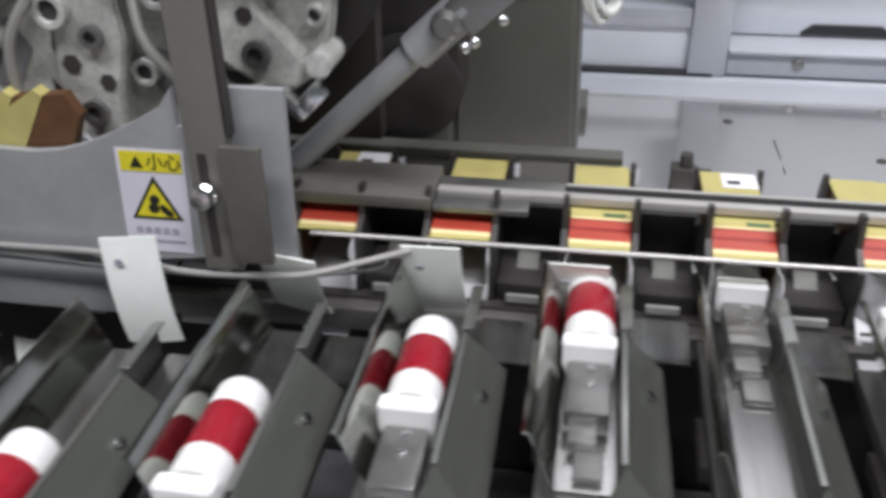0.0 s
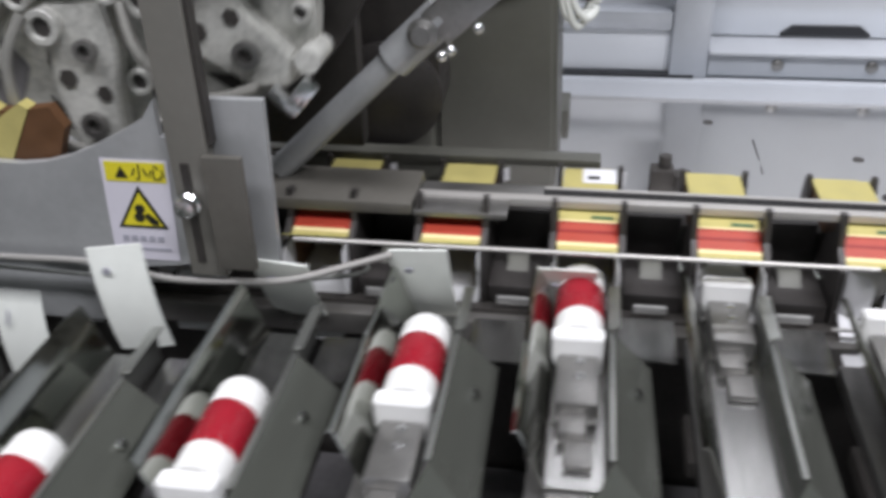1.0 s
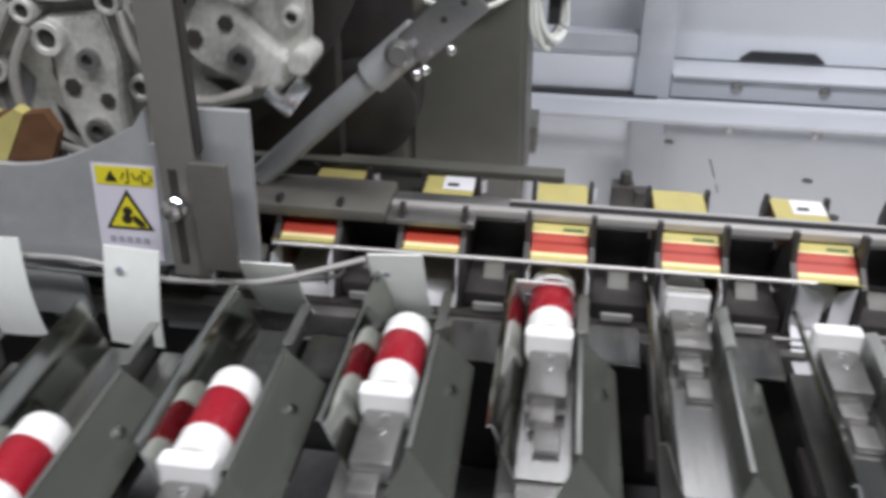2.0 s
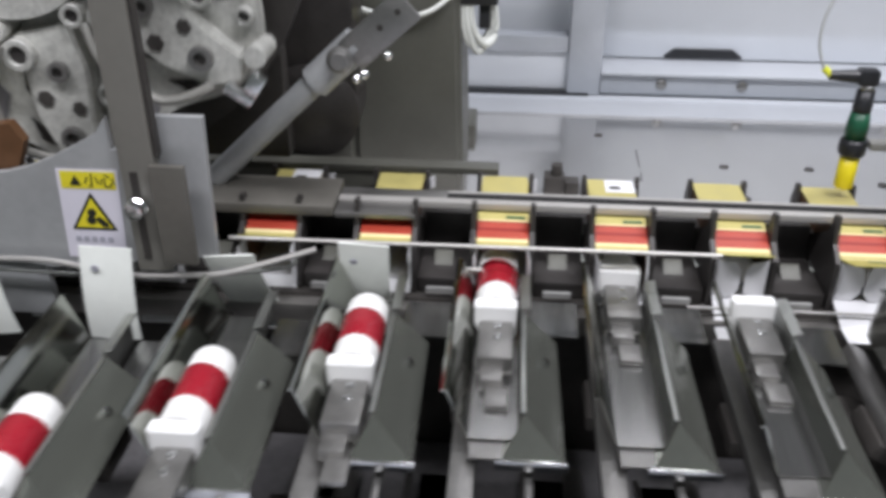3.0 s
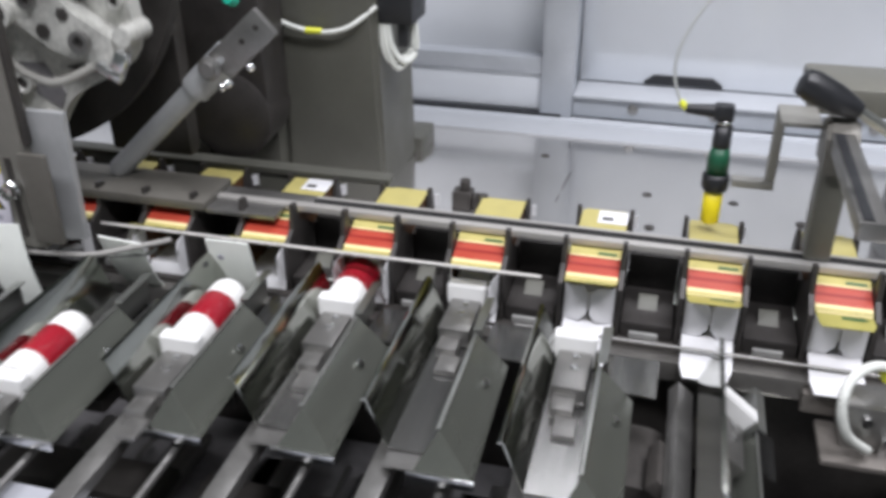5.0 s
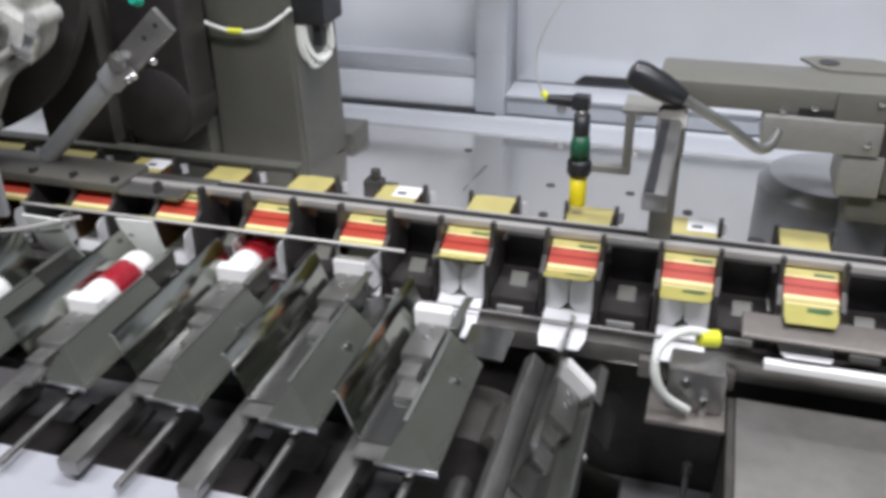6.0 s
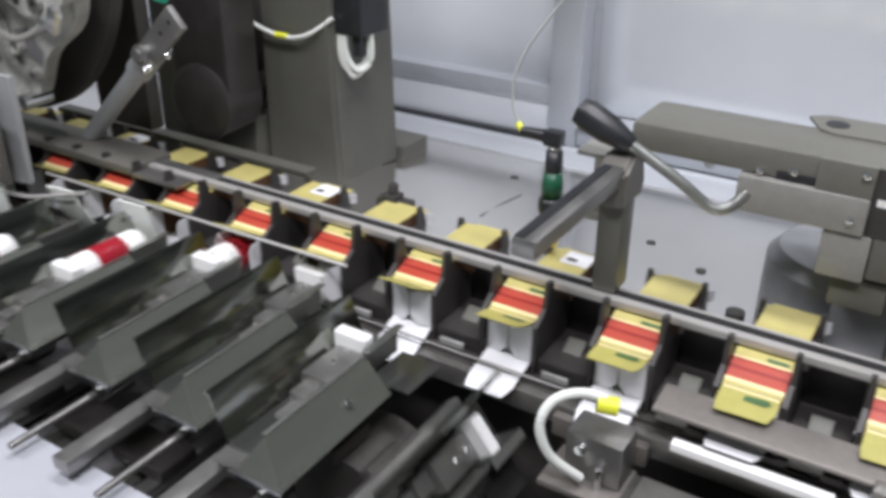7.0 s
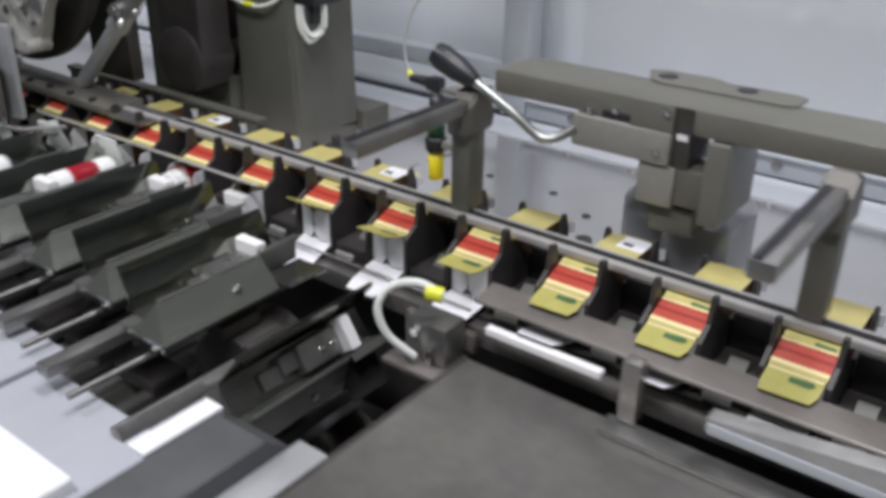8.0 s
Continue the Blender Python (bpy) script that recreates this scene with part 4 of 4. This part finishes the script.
def build_leaflet():
    f = thing("leaflet", "folded pale paper leaflet hanging on the wire", "leaflet", "leaflets on the wire")
    bm = B()
    n, h, w = 10, 0.084, 0.041
    a, b2 = [], []
    for i in range(n + 1):
        u = i / n
        dy = -0.006 * math.sin(u * 2.6) - 0.003 * u
        a.append([bm.verts.new((x, dy - 0.002 * math.cos(x * 60) * u, -h * u)) for x in (-w / 2, -w / 6, w / 6, w / 2)])
        b2.append([bm.verts.new((v.co.x, v.co.y + 0.0012, v.co.z)) for v in a[-1]])
    for i in range(n):
        for j in range(3):
            bm.faces.new((a[i][j], a[i][j + 1], a[i + 1][j + 1], a[i + 1][j]))
            bm.faces.new((b2[i][j + 1], b2[i][j], b2[i + 1][j], b2[i + 1][j + 1]))
        bm.faces.new((a[i][0], a[i + 1][0], b2[i + 1][0], b2[i][0]))
        bm.faces.new((a[i][3], b2[i][3], b2[i + 1][3], a[i + 1][3]))
    for row in (0, n):
        for j in range(3):
            bm.faces.new((a[row][j], b2[row][j], b2[row][j + 1], a[row][j + 1]))
    bmesh.ops.recalc_face_normals(bm, faces=bm.faces[:])
    part("sheet", bm, PAPER, f)
    bm = B()
    rod(bm, (-0.008, -0.0068, -0.016), (-0.008, -0.0058, -0.016), 0.0030, 12)
    part("print_dot", bm, SIGNGREY, f, "grey printed mark")
    return f


def chain_copies(first, count):
    return [first] + [copy_thing(first, Matrix.Identity(4)) for _ in range(count - 1)]


carton0, low0 = build_carton()
bucket0, push0 = build_bucket()
K0, KN = -20, 25          # cartons and lugs
J0, JN = -21, 25          # buckets
cartons = chain_copies(carton0, KN)
for i, c in enumerate(cartons):
    if i % 3:
        for o in [o for o in c.children if o.name.startswith(("white_label", "print_bar"))]:
            bpy.data.objects.remove(o)
lugs = chain_copies(build_lug(), KN)
buckets = chain_copies(bucket0, JN)
bottles = chain_copies(build_bottle(), JN)
leaflets = chain_copies(build_leaflet(), JN)

# end sprocket of the bucket chain
XE, RS, ZC = 0.31, 0.07, -0.06
sprocket = thing("end_sprocket", "dark sprocket drum at the end of the bucket chain", "sprocket")
one_rod("drum", sprocket, BLACKSTEEL, (XE, -0.16, ZC - RS), (XE, -0.09, ZC - RS), RS - 0.018, "", 40)
one_rod("shaft", sprocket, STEEL_DULL, (XE, -0.26, ZC - RS), (XE, -0.06, ZC - RS), 0.012)


def lerp(table, s):
    if s <= table[0][0]:
        (a, u), (b, w) = table[0], table[1]
    elif s >= table[-1][0]:
        return table[-1][1]
    else:
        (a, u), (b, w) = next((p, q) for p, q in zip(table, table[1:]) if p[0] <= s <= q[0])
    return u + (w - u) * (s - a) / (b - a)


CAM_TRACK = [(-0.40, -0.380), (-0.28, -0.310), (-0.176, -0.248), (-0.150, -0.230), (-0.076, -0.169), (-0.052, -0.154), (0.021, -0.097), (0.044, -0.075),
             (0.065, -0.057), (0.081, -0.046), (0.100, -0.030), (0.118, -0.0185), (0.145, -0.0165), (0.170, -0.0165), (0.195, -0.026),
             (0.236, -0.052), (0.249, -0.060), (0.268, -0.080), (0.289, -0.098), (0.33, -0.098), (0.36, -0.090), (0.6, -0.090)]


PUSHED = [(0.0, 0.0), (0.07, 0.0), (0.15, 0.019), (9.0, 0.019)]      # the bottle runs ahead of its pusher


def pusher_y(s):
    return max(-0.40, lerp(CAM_TRACK, s))


# how far each bucket's carriage still stands out towards the front
CARRIAGE = [(-0.40, -0.120), (-0.25, -0.078), (-0.15, -0.038), (-0.06, -0.008), (-0.02, 0.0), (0.175, 0.0), (0.207, -0.014), (0.25, -0.020), (0.6, -0.020)]


def carriage_y(s):
    return max(-0.12, lerp(CARRIAGE, s))


def bucket_pose(s):
    out = carriage_y(s)
    a = max(0.0, s - XE) / RS
    if a <= 0:
        return pose(s, out, 0)
    if a < math.pi:
        return pose(XE + (-ZC + RS) * math.sin(a), out, ZC - RS + (-ZC + RS) * math.cos(a), 0, math.degrees(a), 0)
    return pose(XE - (a - math.pi) * RS, out, ZC - RS - (-ZC + RS), 0, 180, 0)


SLIP = [0.0, -0.012, 0.003, -0.004, 0.004]      # how each leaflet hangs off its place
LEAN = [2.0, 7.0, -3.0, 5.0, -5.0]


def leaflet_pose(s, i):
    y = lerp([(-0.24, -0.080), (-0.19, -0.072), (-0.12, -0.060), (-0.06, -0.050), (0.0, -0.046), (0.03, -0.040), (0.07, -0.012), (0.10, 0.018), (0.13, 0.030)], s) if s > -0.24 else -0.080
    z = lerp([(-0.24, 0.023), (-0.19, 0.010), (-0.12, 0.014), (-0.06, 0.018), (0.0, 0.012), (0.03, 0.000), (0.06, -0.030), (0.10, -0.0365)], s) if s > -0.24 else 0.023
    tip = lerp([(-0.25, 2), (-0.20, 34), (-0.14, 34), (-0.06, 24), (0.0, 26), (0.03, 40), (0.06, 80), (0.10, 89.5)], s) if s > -0.25 else 2
    z -= 0.11 * min(1.0, max(0.0, (-0.368 - s) / 0.012))
    sway = 4 * math.sin(40 * s) if s < -0.1 else 0
    loose = min(1.0, max(0.0, (0.02 - s) / 0.15))
    return pose(s - 0.010 + SLIP[i % 5] * loose, y, z, tip, -LEAN[i % 5] * loose, sway)


def flap_turn(x):
    return lerp([(0.02, 62), (0.20, 34), (0.28, 18), (0.44, 12), (0.53, -15), (0.7, -17)], x) if x > 0.02 else 62


def upper_turn(x):
    return lerp([(0.22, -31), (0.30, -23), (0.42, -10), (0.56, 14), (0.8, 17)], x) if x > 0.22 else -31


def dust_turn(x):
    return lerp([(0.10, 96), (0.17, 62), (0.23, 14), (0.30, 8)], x) if x > 0.10 else 96


def motions():
    fine = [i * 0.1 for i in range(81)]
    coarse = [i * 0.5 for i in range(17)]
    for i in range(KN):
        x0 = (K0 + i) * PITCH
        walk(cartons[i], [(t, pose(x0 + V * t, 0, 0)) for t in coarse])
        walk(lugs[i], [(t, pose(x0 + V * t, 0, 0)) for t in coarse])
        lower = next(o for o in cartons[i].children if o.name.startswith("lower_flap"))
        walk(lower, [(t, pose(0, -0.0066, CBOT + 0.001, flap_turn(x0 + V * t), 0, 0)) for t in fine[::2]])
        upper = next(o for o in cartons[i].children if o.name.startswith("upper_flap"))
        walk(upper, [(t, pose(0, -0.0064, -0.0030, upper_turn(x0 + V * t), 0, 0)) for t in fine[::2]])
        near = next(o for o in cartons[i].children if o.name.startswith("dust_flap_near"))
        far = next(o for o in cartons[i].children if o.name.startswith("dust_flap_far"))
        walk(near, [(t, pose(0.0004, -0.0070, 0, 0, 0, -dust_turn(x0 + V * t))) for t in fine[::2]])
        walk(far, [(t, pose(CW - 0.0004, -0.0078, 0, 0, 0, dust_turn(x0 + V * t))) for t in fine[::2]])
    for i in range(JN):
        s0 = (J0 + i) * PITCH + CX
        near = s0 + V * 8 > -0.3 and s0 < 0.75
        times = fine if near else coarse
        walk(buckets[i], [(t, bucket_pose(s0 + V * t)) for t in times])
        head = next(o for o in buckets[i].children if o.name.startswith("pusher"))
        walk(head, [(t, pose(0, pusher_y(s0 + V * t) - carriage_y(s0 + V * t), 0)) for t in times])
        walk(bottles[i], [(t, pose(s0 + V * t, pusher_y(min(s0 + V * t, 0.15)) + 0.0006 + lerp(PUSHED, max(0.0, s0 + V * t)), 0)) for t in times])
        walk(leaflets[i], [(t, leaflet_pose(s0 + V * t, i)) for t in times])
    w = 2 * math.pi / NB / (PITCH / V)
    walk(wheel, [(t, pose(-0.325, 0.0, 0.262, 0, -math.degrees(w * t), 0)) for t in (i * 0.25 for i in range(33))])


motions()
